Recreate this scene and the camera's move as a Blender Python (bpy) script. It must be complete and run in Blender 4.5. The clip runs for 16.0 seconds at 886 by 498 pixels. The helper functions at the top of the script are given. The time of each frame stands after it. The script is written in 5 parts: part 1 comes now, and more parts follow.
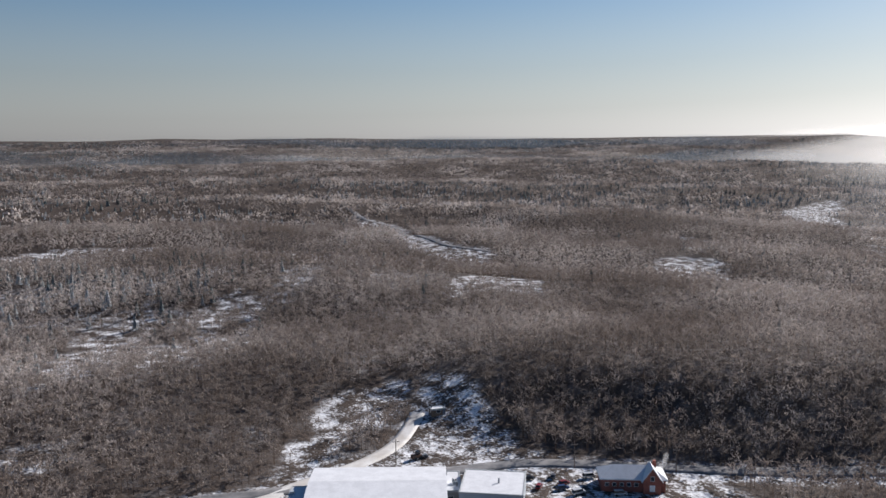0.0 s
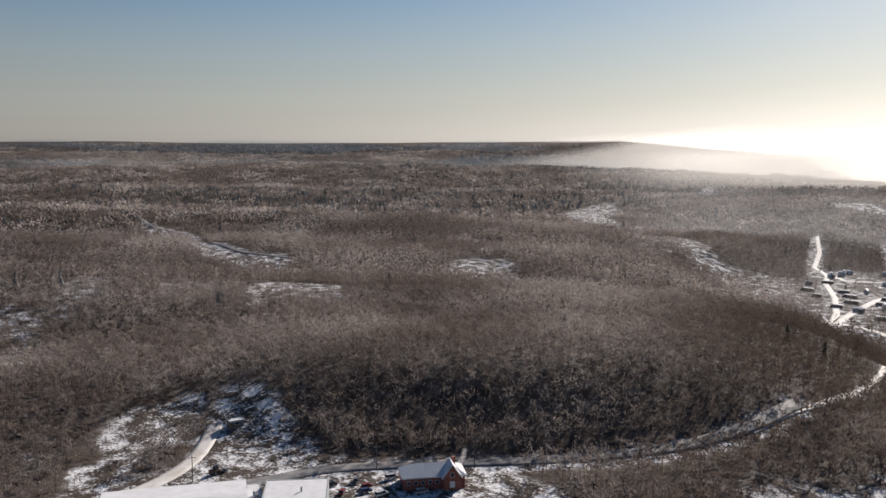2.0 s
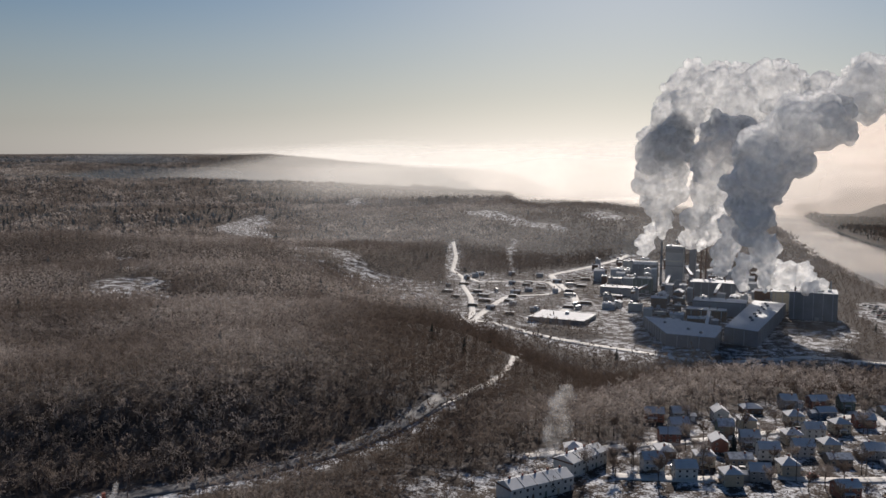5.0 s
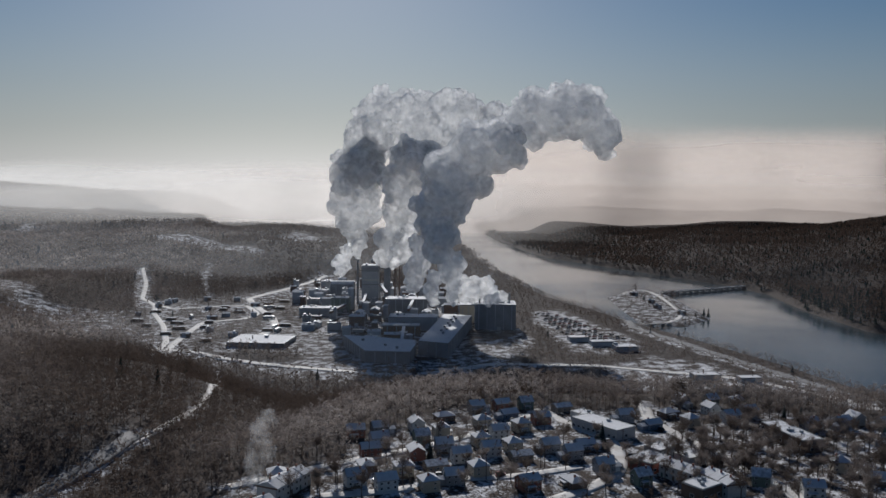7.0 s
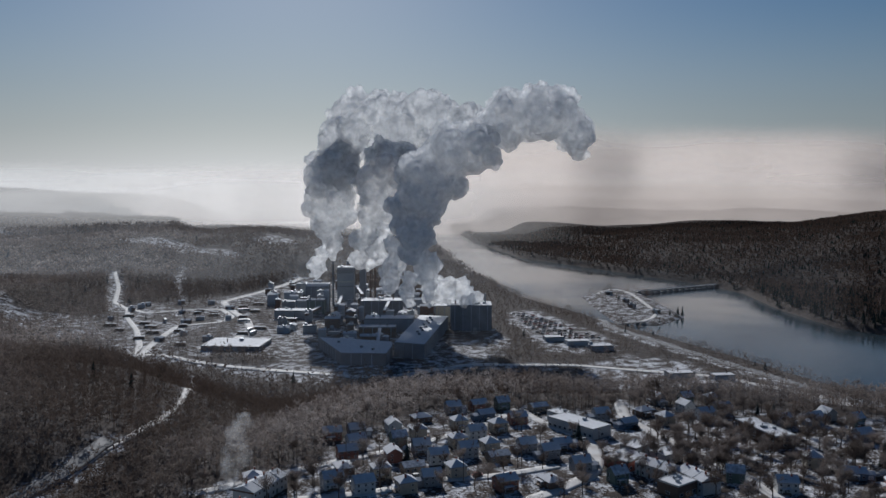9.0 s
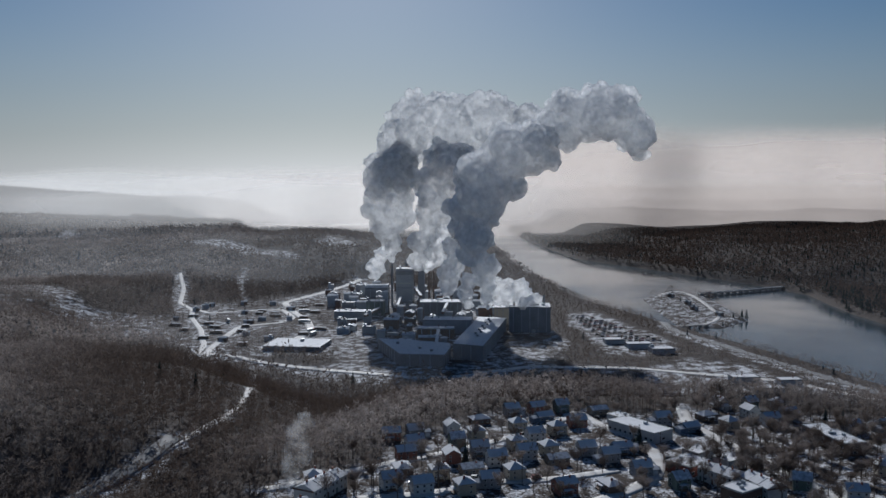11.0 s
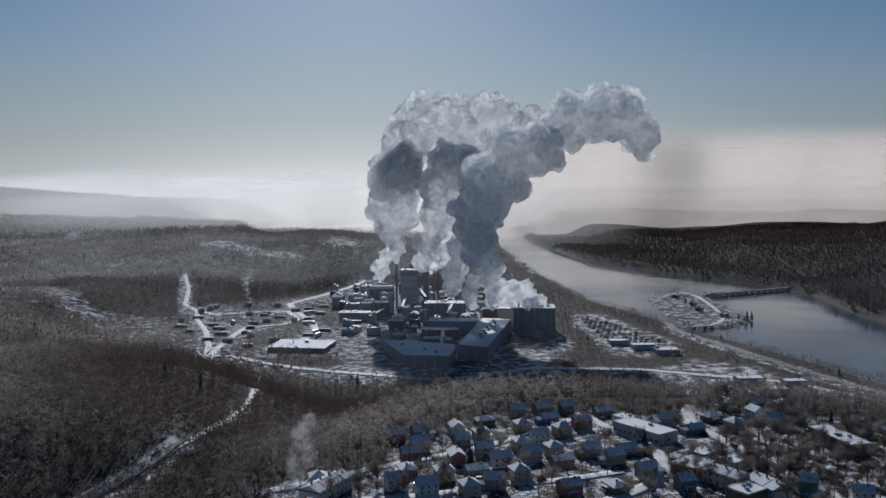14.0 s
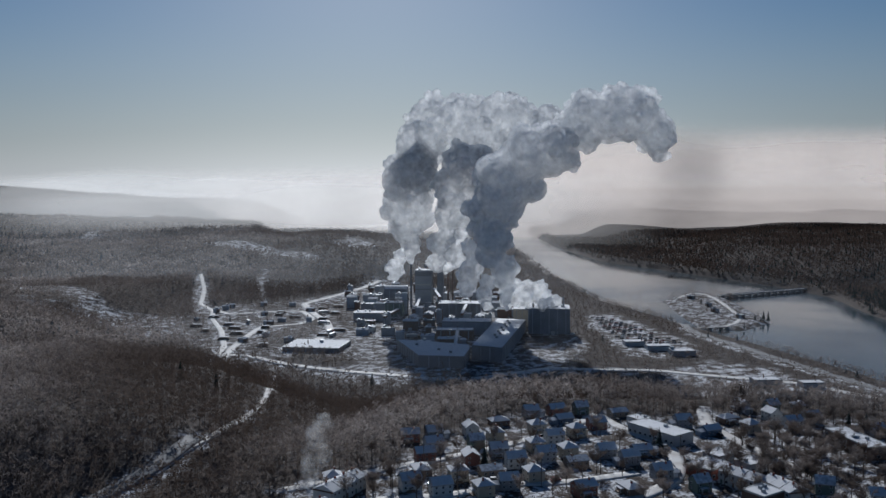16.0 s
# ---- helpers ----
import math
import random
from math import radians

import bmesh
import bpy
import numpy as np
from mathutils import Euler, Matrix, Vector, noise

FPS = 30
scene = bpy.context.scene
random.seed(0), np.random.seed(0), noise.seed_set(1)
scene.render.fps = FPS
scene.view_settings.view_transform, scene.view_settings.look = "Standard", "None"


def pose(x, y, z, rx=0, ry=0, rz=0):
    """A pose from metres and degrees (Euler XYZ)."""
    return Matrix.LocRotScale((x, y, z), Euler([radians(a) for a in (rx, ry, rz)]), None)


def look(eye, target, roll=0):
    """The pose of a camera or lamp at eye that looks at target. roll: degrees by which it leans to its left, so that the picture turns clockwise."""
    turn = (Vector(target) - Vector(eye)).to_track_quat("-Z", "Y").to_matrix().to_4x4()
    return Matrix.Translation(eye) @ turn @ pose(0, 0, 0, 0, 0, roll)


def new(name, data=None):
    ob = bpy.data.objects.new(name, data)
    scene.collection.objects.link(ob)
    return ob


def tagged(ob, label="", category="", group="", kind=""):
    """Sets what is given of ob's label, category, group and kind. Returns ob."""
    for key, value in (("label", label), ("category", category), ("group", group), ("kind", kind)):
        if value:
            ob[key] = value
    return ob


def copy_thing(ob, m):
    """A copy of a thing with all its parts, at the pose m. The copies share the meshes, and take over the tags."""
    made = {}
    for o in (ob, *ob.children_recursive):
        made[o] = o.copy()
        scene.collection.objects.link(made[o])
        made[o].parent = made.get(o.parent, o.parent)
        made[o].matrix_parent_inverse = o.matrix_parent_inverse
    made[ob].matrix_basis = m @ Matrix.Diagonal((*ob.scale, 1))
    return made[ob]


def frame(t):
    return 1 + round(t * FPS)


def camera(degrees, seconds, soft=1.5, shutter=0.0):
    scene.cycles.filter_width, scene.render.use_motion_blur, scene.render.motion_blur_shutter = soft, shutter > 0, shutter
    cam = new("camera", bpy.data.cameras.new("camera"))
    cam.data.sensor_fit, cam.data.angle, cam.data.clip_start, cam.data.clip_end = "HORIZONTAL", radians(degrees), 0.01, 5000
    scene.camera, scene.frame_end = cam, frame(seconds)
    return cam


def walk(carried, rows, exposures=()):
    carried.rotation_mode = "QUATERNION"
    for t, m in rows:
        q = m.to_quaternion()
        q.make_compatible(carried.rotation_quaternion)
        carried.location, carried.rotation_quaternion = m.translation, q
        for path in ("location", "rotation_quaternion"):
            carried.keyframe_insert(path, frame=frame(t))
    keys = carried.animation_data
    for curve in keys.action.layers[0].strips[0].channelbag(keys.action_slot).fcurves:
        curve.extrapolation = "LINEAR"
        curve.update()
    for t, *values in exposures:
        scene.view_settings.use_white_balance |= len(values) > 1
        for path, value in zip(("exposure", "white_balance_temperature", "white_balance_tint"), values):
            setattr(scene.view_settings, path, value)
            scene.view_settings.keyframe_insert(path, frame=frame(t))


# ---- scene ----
cam = camera(54.5, 16.0, soft=1.55)

# ---- camera: a drone that hovers 120 m over the town and turns on the spot ----
EYE = (0.0, 0.0, 120.0)
# seconds, azimuth (clockwise from +y), pitch, lean
TURN = (
    (0.0, 0.0, -7.17, 0.33), (0.5, 3.59, -7.08, 0.12), (1.0, 6.44, -7.01, 0.07), (1.5, 9.84, -6.96, -0.01),
    (2.0, 13.50, -6.89, -0.08), (2.5, 17.13, -6.84, -0.12), (3.0, 20.71, -6.81, -0.21), (3.2, 22.17, -6.79, -0.22),
    (5.3, 39.32, -5.36, -0.32), (5.5, 41.38, -4.87, -0.32), (6.0, 46.78, -4.50, -0.36), (6.5, 51.87, -4.47, -0.42),
    (7.0, 56.44, -4.42, -0.45), (7.4, 60.25, -4.39, -0.43), (7.5, 60.95, -4.39, -0.43), (7.6, 60.80, -4.39, -0.40),
    (8.0, 60.05, -4.38, -0.29), (8.5, 59.11, -4.38, -0.21), (9.0, 58.08, -4.34, -0.10), (11.5, 52.92, -4.23, 0.29),
    (12.0, 51.95, -4.23, 0.34), (12.5, 52.12, -4.18, 0.35), (13.0, 53.79, -4.13, 0.32), (13.5, 54.06, -4.14, 0.32),
    (14.0, 53.88, -4.15, 0.30), (14.5, 53.63, -4.14, 0.31), (15.0, 53.43, -4.15, 0.29), (15.5, 53.20, -4.15, 0.28),
    (16.0, 52.91, -4.13, 0.28))


def aim(az, pitch, lean):
    a, p = radians(az), radians(pitch)
    way = Vector((math.sin(a) * math.cos(p), math.cos(a) * math.cos(p), math.sin(p)))
    return look(EYE, Vector(EYE) + way * 100.0, -lean)


walk(cam, [(t, aim(a, p, r)) for t, a, p, r in TURN],
     exposures=((0.0, 0.70, 5850, 11), (3.0, 0.32, 6450, 12), (5.5, -0.04, 6150, 11), (7.5, -0.45, 5550, 8), (9.0, -0.45, 5450, 8), (12.5, -0.42, 5300, 7), (16.0, -0.42, 5300, 7)))

# ---- sky and sun ----
SUN_AZ, SUN_EL = 48.5, 27.0
world = bpy.data.worlds.new("winter_sky")
scene.world = world
world.use_nodes = True
wn, wl = world.node_tree.nodes, world.node_tree.links
wn.clear()
sky = wn.new("ShaderNodeTexSky")
sky.sky_type, sky.sun_disc = "NISHITA", False
sky.sun_elevation, sky.sun_rotation = radians(SUN_EL), radians(SUN_AZ)
sky.altitude, sky.air_density, sky.dust_density, sky.ozone_density = 300.0, 1.0, 0.6, 1.6
wb = wn.new("ShaderNodeBackground")
wb.inputs["Strength"].default_value = 0.05
wo = wn.new("ShaderNodeOutputWorld")
# the haze near the horizon takes the colour out of the sky
wtc = wn.new("ShaderNodeTexCoord")
wsep = wn.new("ShaderNodeSeparateXYZ")
wl.new(wtc.outputs["Generated"], wsep.inputs[0])
wmap = wn.new("ShaderNodeMapRange")
wmap.interpolation_type = "SMOOTHSTEP"
wmap.inputs["From Min"].default_value, wmap.inputs["From Max"].default_value = -0.02, 0.22
wl.new(wsep.outputs["Z"], wmap.inputs["Value"])
grey = wn.new("ShaderNodeHueSaturation")
grey.inputs["Saturation"].default_value, grey.inputs["Value"].default_value = 0.2, 0.78
wl.new(sky.outputs[0], grey.inputs["Color"])
wmix = wn.new("ShaderNodeMix")
wmix.data_type = "RGBA"
wl.new(wmap.outputs[0], wmix.inputs[0])
warm = wn.new("ShaderNodeMix")
warm.data_type, warm.blend_type = "RGBA", "MULTIPLY"
warm.inputs[0].default_value, warm.inputs[7].default_value = 1.0, (1.04, 1.0, 0.95, 1.0)
wl.new(grey.outputs[0], warm.inputs[6])
wl.new(warm.outputs[2], wmix.inputs[6])
deep = wn.new("ShaderNodeHueSaturation")
deep.inputs["Saturation"].default_value, deep.inputs["Value"].default_value = 1.25, 0.86
wl.new(sky.outputs[0], deep.inputs["Color"])
wl.new(deep.outputs[0], wmix.inputs[7])
wl.new(wmix.outputs[2], wb.inputs["Color"])
wl.new(wb.outputs[0], wo.inputs["Surface"])

sun_way = Vector((math.sin(radians(SUN_AZ)) * math.cos(radians(SUN_EL)),
                  math.cos(radians(SUN_AZ)) * math.cos(radians(SUN_EL)), math.sin(radians(SUN_EL))))
lamp = bpy.data.lights.new("sun", "SUN")
lamp.energy, lamp.angle, lamp.color = 5.0, radians(0.6), (1.0, 0.90, 0.78)
sun = new("sun", lamp)
sun.matrix_world = look(sun_way * 1000.0, (0, 0, 0))


# ---- materials ----
def mix_rgb(nt, fac, a, b):
    n = nt.nodes.new("ShaderNodeMix")
    n.data_type = "RGBA"
    for sock, v in ((n.inputs[0], fac), (n.inputs[6], a), (n.inputs[7], b)):
        if isinstance(v, bpy.types.NodeSocket):
            nt.links.new(v, sock)
        else:
            sock.default_value = v if isinstance(v, float) else (*v, 1.0)
    return n.outputs[2]


def noise_tex(nt, scale, detail=4.0, rough=0.55, coord="Object"):
    tc = nt.nodes.new("ShaderNodeTexCoord")
    n = nt.nodes.new("ShaderNodeTexNoise")
    n.inputs["Scale"].default_value, n.inputs["Detail"].default_value = scale, detail
    n.inputs["Roughness"].default_value = rough
    nt.links.new(tc.outputs[coord], n.inputs["Vector"])
    return n.outputs[0]


def ramp(nt, sock, lo, hi):
    n = nt.nodes.new("ShaderNodeMapRange")
    n.inputs["From Min"].default_value, n.inputs["From Max"].default_value = lo, hi
    nt.links.new(sock, n.inputs["Value"])
    return n.outputs[0]


def arith(nt, op, a, b=0.0):
    n = nt.nodes.new("ShaderNodeMath")
    n.operation = op
    for sock, v in ((n.inputs[0], a), (n.inputs[1], b)):
        if isinstance(v, bpy.types.NodeSocket):
            nt.links.new(v, sock)
        else:
            sock.default_value = v
    return n.outputs[0]


def blank(name):
    m = bpy.data.materials.new(name)
    m.use_nodes = True
    nt = m.node_tree
    nt.nodes.clear()
    out = nt.nodes.new("ShaderNodeOutputMaterial")
    return m, nt, out


def paint(name, a, b, scale=0.6, rough=0.7, metal=0.0, bump=0.1, fine=9.0, rnd=0.0):
    """A solid surface: two tones in large stains, a finer grain, a little relief, and a change from object to object."""
    m, nt, out = blank(name)
    bs = nt.nodes.new("ShaderNodeBsdfPrincipled")
    c = mix_rgb(nt, ramp(nt, noise_tex(nt, scale), 0.35, 0.65), a, b)
    g = noise_tex(nt, fine, 3.0)
    c = mix_rgb(nt, arith(nt, "MULTIPLY", ramp(nt, g, 0.45, 0.75), 0.35), c, tuple(v * 0.6 for v in a))
    if rnd:
        oi = nt.nodes.new("ShaderNodeObjectInfo")
        c = mix_rgb(nt, arith(nt, "MULTIPLY", oi.outputs["Random"], rnd), c, tuple(v * 0.35 for v in b))
    nt.links.new(c, bs.inputs["Base Color"])
    bs.inputs["Roughness"].default_value, bs.inputs["Metallic"].default_value = rough, metal
    if bump:
        bp = nt.nodes.new("ShaderNodeBump")
        bp.inputs["Strength"].default_value, bp.inputs["Distance"].default_value = bump, 0.1
        nt.links.new(g, bp.inputs["Height"])
        nt.links.new(bp.outputs[0], bs.inputs["Normal"])
    nt.links.new(bs.outputs[0], out.inputs["Surface"])
    return m


def twig(name, dark, light, frost, glow=0.35):
    """Bark and twigs: each tree its own tone by a stored value, in the woods with shade painted in; frosted towards the
    tips, in the woods with painted light added; thin twigs let light through.
    """
    m, nt, out = blank(name)
    at = nt.nodes.new("ShaderNodeAttribute")
    at.attribute_name = "tone"
    tip = nt.nodes.new("ShaderNodeAttribute")
    tip.attribute_name = "tip"
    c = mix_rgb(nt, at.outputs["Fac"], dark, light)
    patch = ramp(nt, noise_tex(nt, 0.006, 3.0), 0.40, 0.62)
    fr = arith(nt, "MULTIPLY", tip.outputs["Fac"], arith(nt, "ADD", arith(nt, "MULTIPLY", patch, 0.6), 0.3))
    c = mix_rgb(nt, fr, c, frost)
    d = nt.nodes.new("ShaderNodeBsdfDiffuse")
    t = nt.nodes.new("ShaderNodeBsdfTranslucent")
    mx = nt.nodes.new("ShaderNodeMixShader")
    mx.inputs[0].default_value = glow
    nt.links.new(c, d.inputs["Color"])
    nt.links.new(c, t.inputs["Color"])
    nt.links.new(d.outputs[0], mx.inputs[1])
    nt.links.new(t.outputs[0], mx.inputs[2])
    nt.links.new(mx.outputs[0], out.inputs["Surface"])
    return m


def ground_material():
    m, nt, out = blank("snowy_ground")
    at = nt.nodes.new("ShaderNodeAttribute")
    at.attribute_name = "brush"
    big, mid, fine = noise_tex(nt, 0.012, 5.0), noise_tex(nt, 0.11, 5.0, 0.65), noise_tex(nt, 0.9, 3.0)
    snow = mix_rgb(nt, ramp(nt, mid, 0.35, 0.7), (0.68, 0.68, 0.70), (0.54, 0.54, 0.555))
    litter = mix_rgb(nt, ramp(nt, fine, 0.35, 0.65), (0.04, 0.03, 0.025), (0.09, 0.071, 0.06))
    spots = ramp(nt, arith(nt, "ADD", arith(nt, "MULTIPLY", mid, 0.7), arith(nt, "MULTIPLY", fine, 0.5)), 0.42, 0.62)
    bare = arith(nt, "MULTIPLY", arith(nt, "SUBTRACT", 1.0, at.outputs["Fac"]), arith(nt, "SUBTRACT", 2.0, arith(nt, "MULTIPLY", spots, 2.0)))
    k = arith(nt, "MAXIMUM", arith(nt, "SUBTRACT", 1.0, bare), 0.0)
    open_dirt = arith(nt, "MULTIPLY", ramp(nt, arith(nt, "ADD", arith(nt, "MULTIPLY", mid, 0.6), arith(nt, "MULTIPLY", big, 0.5)), 0.62, 0.80), 0.22)
    c = mix_rgb(nt, arith(nt, "MAXIMUM", k, open_dirt), snow, litter)
    bs = nt.nodes.new("ShaderNodeBsdfPrincipled")
    nt.links.new(c, bs.inputs["Base Color"])
    bs.inputs["Roughness"].default_value = 0.95
    bs.inputs["Specular IOR Level"].default_value = 0.1
    bp = nt.nodes.new("ShaderNodeBump")
    bp.inputs["Strength"].default_value, bp.inputs["Distance"].default_value = 0.7, 3.0
    nt.links.new(mid, bp.inputs["Height"])
    nt.links.new(bp.outputs[0], bs.inputs["Normal"])
    nt.links.new(bs.outputs[0], out.inputs["Surface"])
    return m


def water_material():
    m, nt, out = blank("cold_water")
    bs = nt.nodes.new("ShaderNodeBsdfPrincipled")
    bs.inputs["Base Color"].default_value = (0.035, 0.05, 0.06, 1)
    bs.inputs["IOR"].default_value = 1.33
    nt.links.new(arith(nt, "ADD", arith(nt, "MULTIPLY", ramp(nt, noise_tex(nt, 0.004, 3.0), 0.4, 0.65), 0.16), 0.06), bs.inputs["Roughness"])
    bp = nt.nodes.new("ShaderNodeBump")
    bp.inputs["Strength"].default_value, bp.inputs["Distance"].default_value = 0.12, 0.5
    nt.links.new(noise_tex(nt, 0.12, 3.0), bp.inputs["Height"])
    nt.links.new(bp.outputs[0], bs.inputs["Normal"])
    nt.links.new(bs.outputs[0], out.inputs["Surface"])
    return m


def steam_material(name, least, most):
    """A shell of white droplets that scatters the light both ways; between the drifting tufts a share of the light goes straight on."""
    m, nt, out = blank(name)
    df = nt.nodes.new("ShaderNodeBsdfDiffuse")
    tl = nt.nodes.new("ShaderNodeBsdfTranslucent")
    for n in (df, tl):
        n.inputs["Color"].default_value = (0.995, 0.995, 0.995, 1)
    both = nt.nodes.new("ShaderNodeMixShader")
    both.inputs[0].default_value = 0.6
    nt.links.new(df.outputs[0], both.inputs[1])
    nt.links.new(tl.outputs[0], both.inputs[2])
    tr = nt.nodes.new("ShaderNodeBsdfTransparent")
    mx = nt.nodes.new("ShaderNodeMixShader")
    tuft = ramp(nt, noise_tex(nt, 0.07, 5.0, 0.6), 0.35, 0.68)
    nt.links.new(arith(nt, "ADD", arith(nt, "MULTIPLY", tuft, most - least), least), mx.inputs[0])
    nt.links.new(tr.outputs[0], mx.inputs[1])
    nt.links.new(both.outputs[0], mx.inputs[2])
    nt.links.new(mx.outputs[0], out.inputs["Surface"])
    return m


def mist_material(name, tint, most, stretch):
    """Thin mist: a veil that thins out by a stored value and by drifting noise, and scatters the light that falls through it."""
    m, nt, out = blank(name)
    at = nt.nodes.new("ShaderNodeAttribute")
    at.attribute_name = "dense"
    tc = nt.nodes.new("ShaderNodeTexCoord")
    mp = nt.nodes.new("ShaderNodeMapping")
    mp.inputs["Scale"].default_value = stretch
    nz = nt.nodes.new("ShaderNodeTexNoise")
    nz.inputs["Scale"].default_value, nz.inputs["Detail"].default_value = 1.0, 5.0
    nt.links.new(tc.outputs["Object"], mp.inputs["Vector"])
    nt.links.new(mp.outputs[0], nz.inputs["Vector"])
    k = arith(nt, "MULTIPLY", at.outputs["Fac"], arith(nt, "ADD", arith(nt, "MULTIPLY", ramp(nt, nz.outputs[0], 0.3, 0.7), 0.6), 0.4))
    k = arith(nt, "MULTIPLY", k, most)
    tl = nt.nodes.new("ShaderNodeBsdfTranslucent")
    tl.inputs["Color"].default_value = (*tint, 1)
    df = nt.nodes.new("ShaderNodeBsdfDiffuse")
    df.inputs["Color"].default_value = (*tint, 1)
    half = nt.nodes.new("ShaderNodeMixShader")
    half.inputs[0].default_value = 0.1
    nt.links.new(tl.outputs[0], half.inputs[1])
    nt.links.new(df.outputs[0], half.inputs[2])
    tr = nt.nodes.new("ShaderNodeBsdfTransparent")
    mx = nt.nodes.new("ShaderNodeMixShader")
    nt.links.new(k, mx.inputs[0])
    nt.links.new(tr.outputs[0], mx.inputs[1])
    nt.links.new(half.outputs[0], mx.inputs[2])
    nt.links.new(mx.outputs[0], out.inputs["Surface"])
    return m


M_GROUND, M_WATER = ground_material(), water_material()
M_BARE = twig("frosted_bare_twigs", (0.074, 0.053, 0.042), (0.135, 0.099, 0.078), (0.62, 0.555, 0.51), 0.3)
M_FIR = twig("frosted_conifer", (0.022, 0.032, 0.028), (0.05, 0.065, 0.055), (0.40, 0.42, 0.44), 0.1)
M_BARK = paint("bark", (0.09, 0.07, 0.06), (0.16, 0.13, 0.11), 2.0, 0.9)
M_SNOW = paint("roof_snow", (0.66, 0.66, 0.68), (0.57, 0.57, 0.59), 0.3, 0.8, 0, 0.3, 2.0)
M_SNOW_PATCHY = paint("melting_roof_snow", (0.74, 0.75, 0.78), (0.34, 0.34, 0.36), 0.5, 0.8, 0, 0.3, 2.0)
M_ROAD = paint("packed_snow_road", (0.50, 0.46, 0.42), (0.66, 0.64, 0.62), 0.15, 0.8)
M_ASPHALT = paint("salted_asphalt", (0.10, 0.10, 0.105), (0.22, 0.21, 0.21), 0.2, 0.8)
M_GLASS = paint("dark_window_glass", (0.03, 0.035, 0.045), (0.05, 0.055, 0.065), 0.4, 0.08, 0, 0.0)
M_TRIM = paint("white_trim", (0.75, 0.75, 0.74), (0.66, 0.66, 0.66), 1.0, 0.6)
M_BRICK = paint("red_brick", (0.30, 0.10, 0.07), (0.22, 0.08, 0.06), 0.7, 0.85, 0, 0.3, 5.0)
M_CONC = paint("weathered_concrete", (0.30, 0.29, 0.28), (0.22, 0.21, 0.21), 0.2, 0.85)
M_STEEL_DARK = paint("dark_corrugated_steel", (0.25, 0.27, 0.30), (0.18, 0.195, 0.22), 0.1, 0.55, 0.2, 0.2, 3.0, 0.4)
M_STEEL_MID = paint("grey_blue_cladding", (0.46, 0.50, 0.54), (0.36, 0.40, 0.45), 0.1, 0.5, 0.2, 0.1, 3.0, 0.5)
M_STEEL_PALE = paint("pale_cladding", (0.50, 0.51, 0.50), (0.40, 0.41, 0.42), 0.1, 0.5, 0.1, 0.1, 3.0, 0.4)
M_RUST = paint("rusty_steel", (0.20, 0.11, 0.07), (0.11, 0.085, 0.075), 0.5, 0.8, 0.1)
M_TYRE = paint("tyre_rubber", (0.025, 0.025, 0.026), (0.035, 0.035, 0.035), 1.0, 0.8)
M_LOG = paint("stacked_timber", (0.22, 0.15, 0.10), (0.14, 0.10, 0.075), 0.8, 0.85)
WALLS = [paint("siding_" + n, a, tuple(v * 0.8 for v in a), 0.8, 0.65, 0, 0.15, 6.0, 0.25) for n, a in (
    ("white", (0.66, 0.66, 0.64)), ("cream", (0.52, 0.46, 0.36)), ("grey", (0.30, 0.31, 0.33)), ("brown", (0.17, 0.115, 0.085)),
    ("blue", (0.16, 0.22, 0.31)), ("brick", (0.26, 0.11, 0.08)), ("green", (0.16, 0.21, 0.18)), ("tan", (0.36, 0.29, 0.22)))]
CARS = [paint("car_paint_" + n, a, tuple(v * 0.9 for v in a), 0.5, 0.3, 0.3, 0.0) for n, a in (
    ("black", (0.02, 0.02, 0.022)), ("grey", (0.13, 0.13, 0.14)), ("red", (0.25, 0.03, 0.03)), ("white", (0.6, 0.6, 0.6)), ("blue", (0.04, 0.07, 0.16)))]


# ---- plan of the land ----
def lattice(ix, iy, seed):
    v = np.sin(ix * 127.1 + iy * 311.7 + seed * 74.7) * 43758.5453
    return v - np.floor(v)


def vnoise(x, y, wave, seed=0):
    """Smooth noise, 0 to 1, with features about wave metres across."""
    u, v = x / wave, y / wave
    i, j = np.floor(u), np.floor(v)
    fu, fv = u - i, v - j
    fu, fv = fu * fu * (3 - 2 * fu), fv * fv * (3 - 2 * fv)
    a, b = lattice(i, j, seed), lattice(i + 1, j, seed)
    c, d = lattice(i, j + 1, seed), lattice(i + 1, j + 1, seed)
    return (a * (1 - fu) + b * fu) * (1 - fv) + (c * (1 - fu) + d * fu) * fv


def step(a, b, v):
    k = np.clip((v - a) / (b - a), 0, 1)
    return k * k * (3 - 2 * k)


def line_d(x, y, pts, closed=False):
    best = np.full(np.shape(x), 1e9)
    n = len(pts)
    for k in range(n if closed else n - 1):
        (ax, ay), (bx, by) = pts[k], pts[(k + 1) % n]
        dx, dy = bx - ax, by - ay
        s = np.clip(((x - ax) * dx + (y - ay) * dy) / (dx * dx + dy * dy + 1e-9), 0, 1)
        best = np.minimum(best, np.hypot(x - ax - s * dx, y - ay - s * dy))
    return best


def area_d(x, y, pts):
    """Distance to an outline, negative inside it."""
    inside = np.zeros(np.shape(x), bool)
    for k in range(len(pts)):
        (ax, ay), (bx, by) = pts[k], pts[(k + 1) % len(pts)]
        if ay != by:
            inside ^= ((ay > y) != (by > y)) & (x < (bx - ax) * (y - ay) / (by - ay) + ax)
    d = line_d(x, y, pts, True)
    return np.where(inside, -d, d)


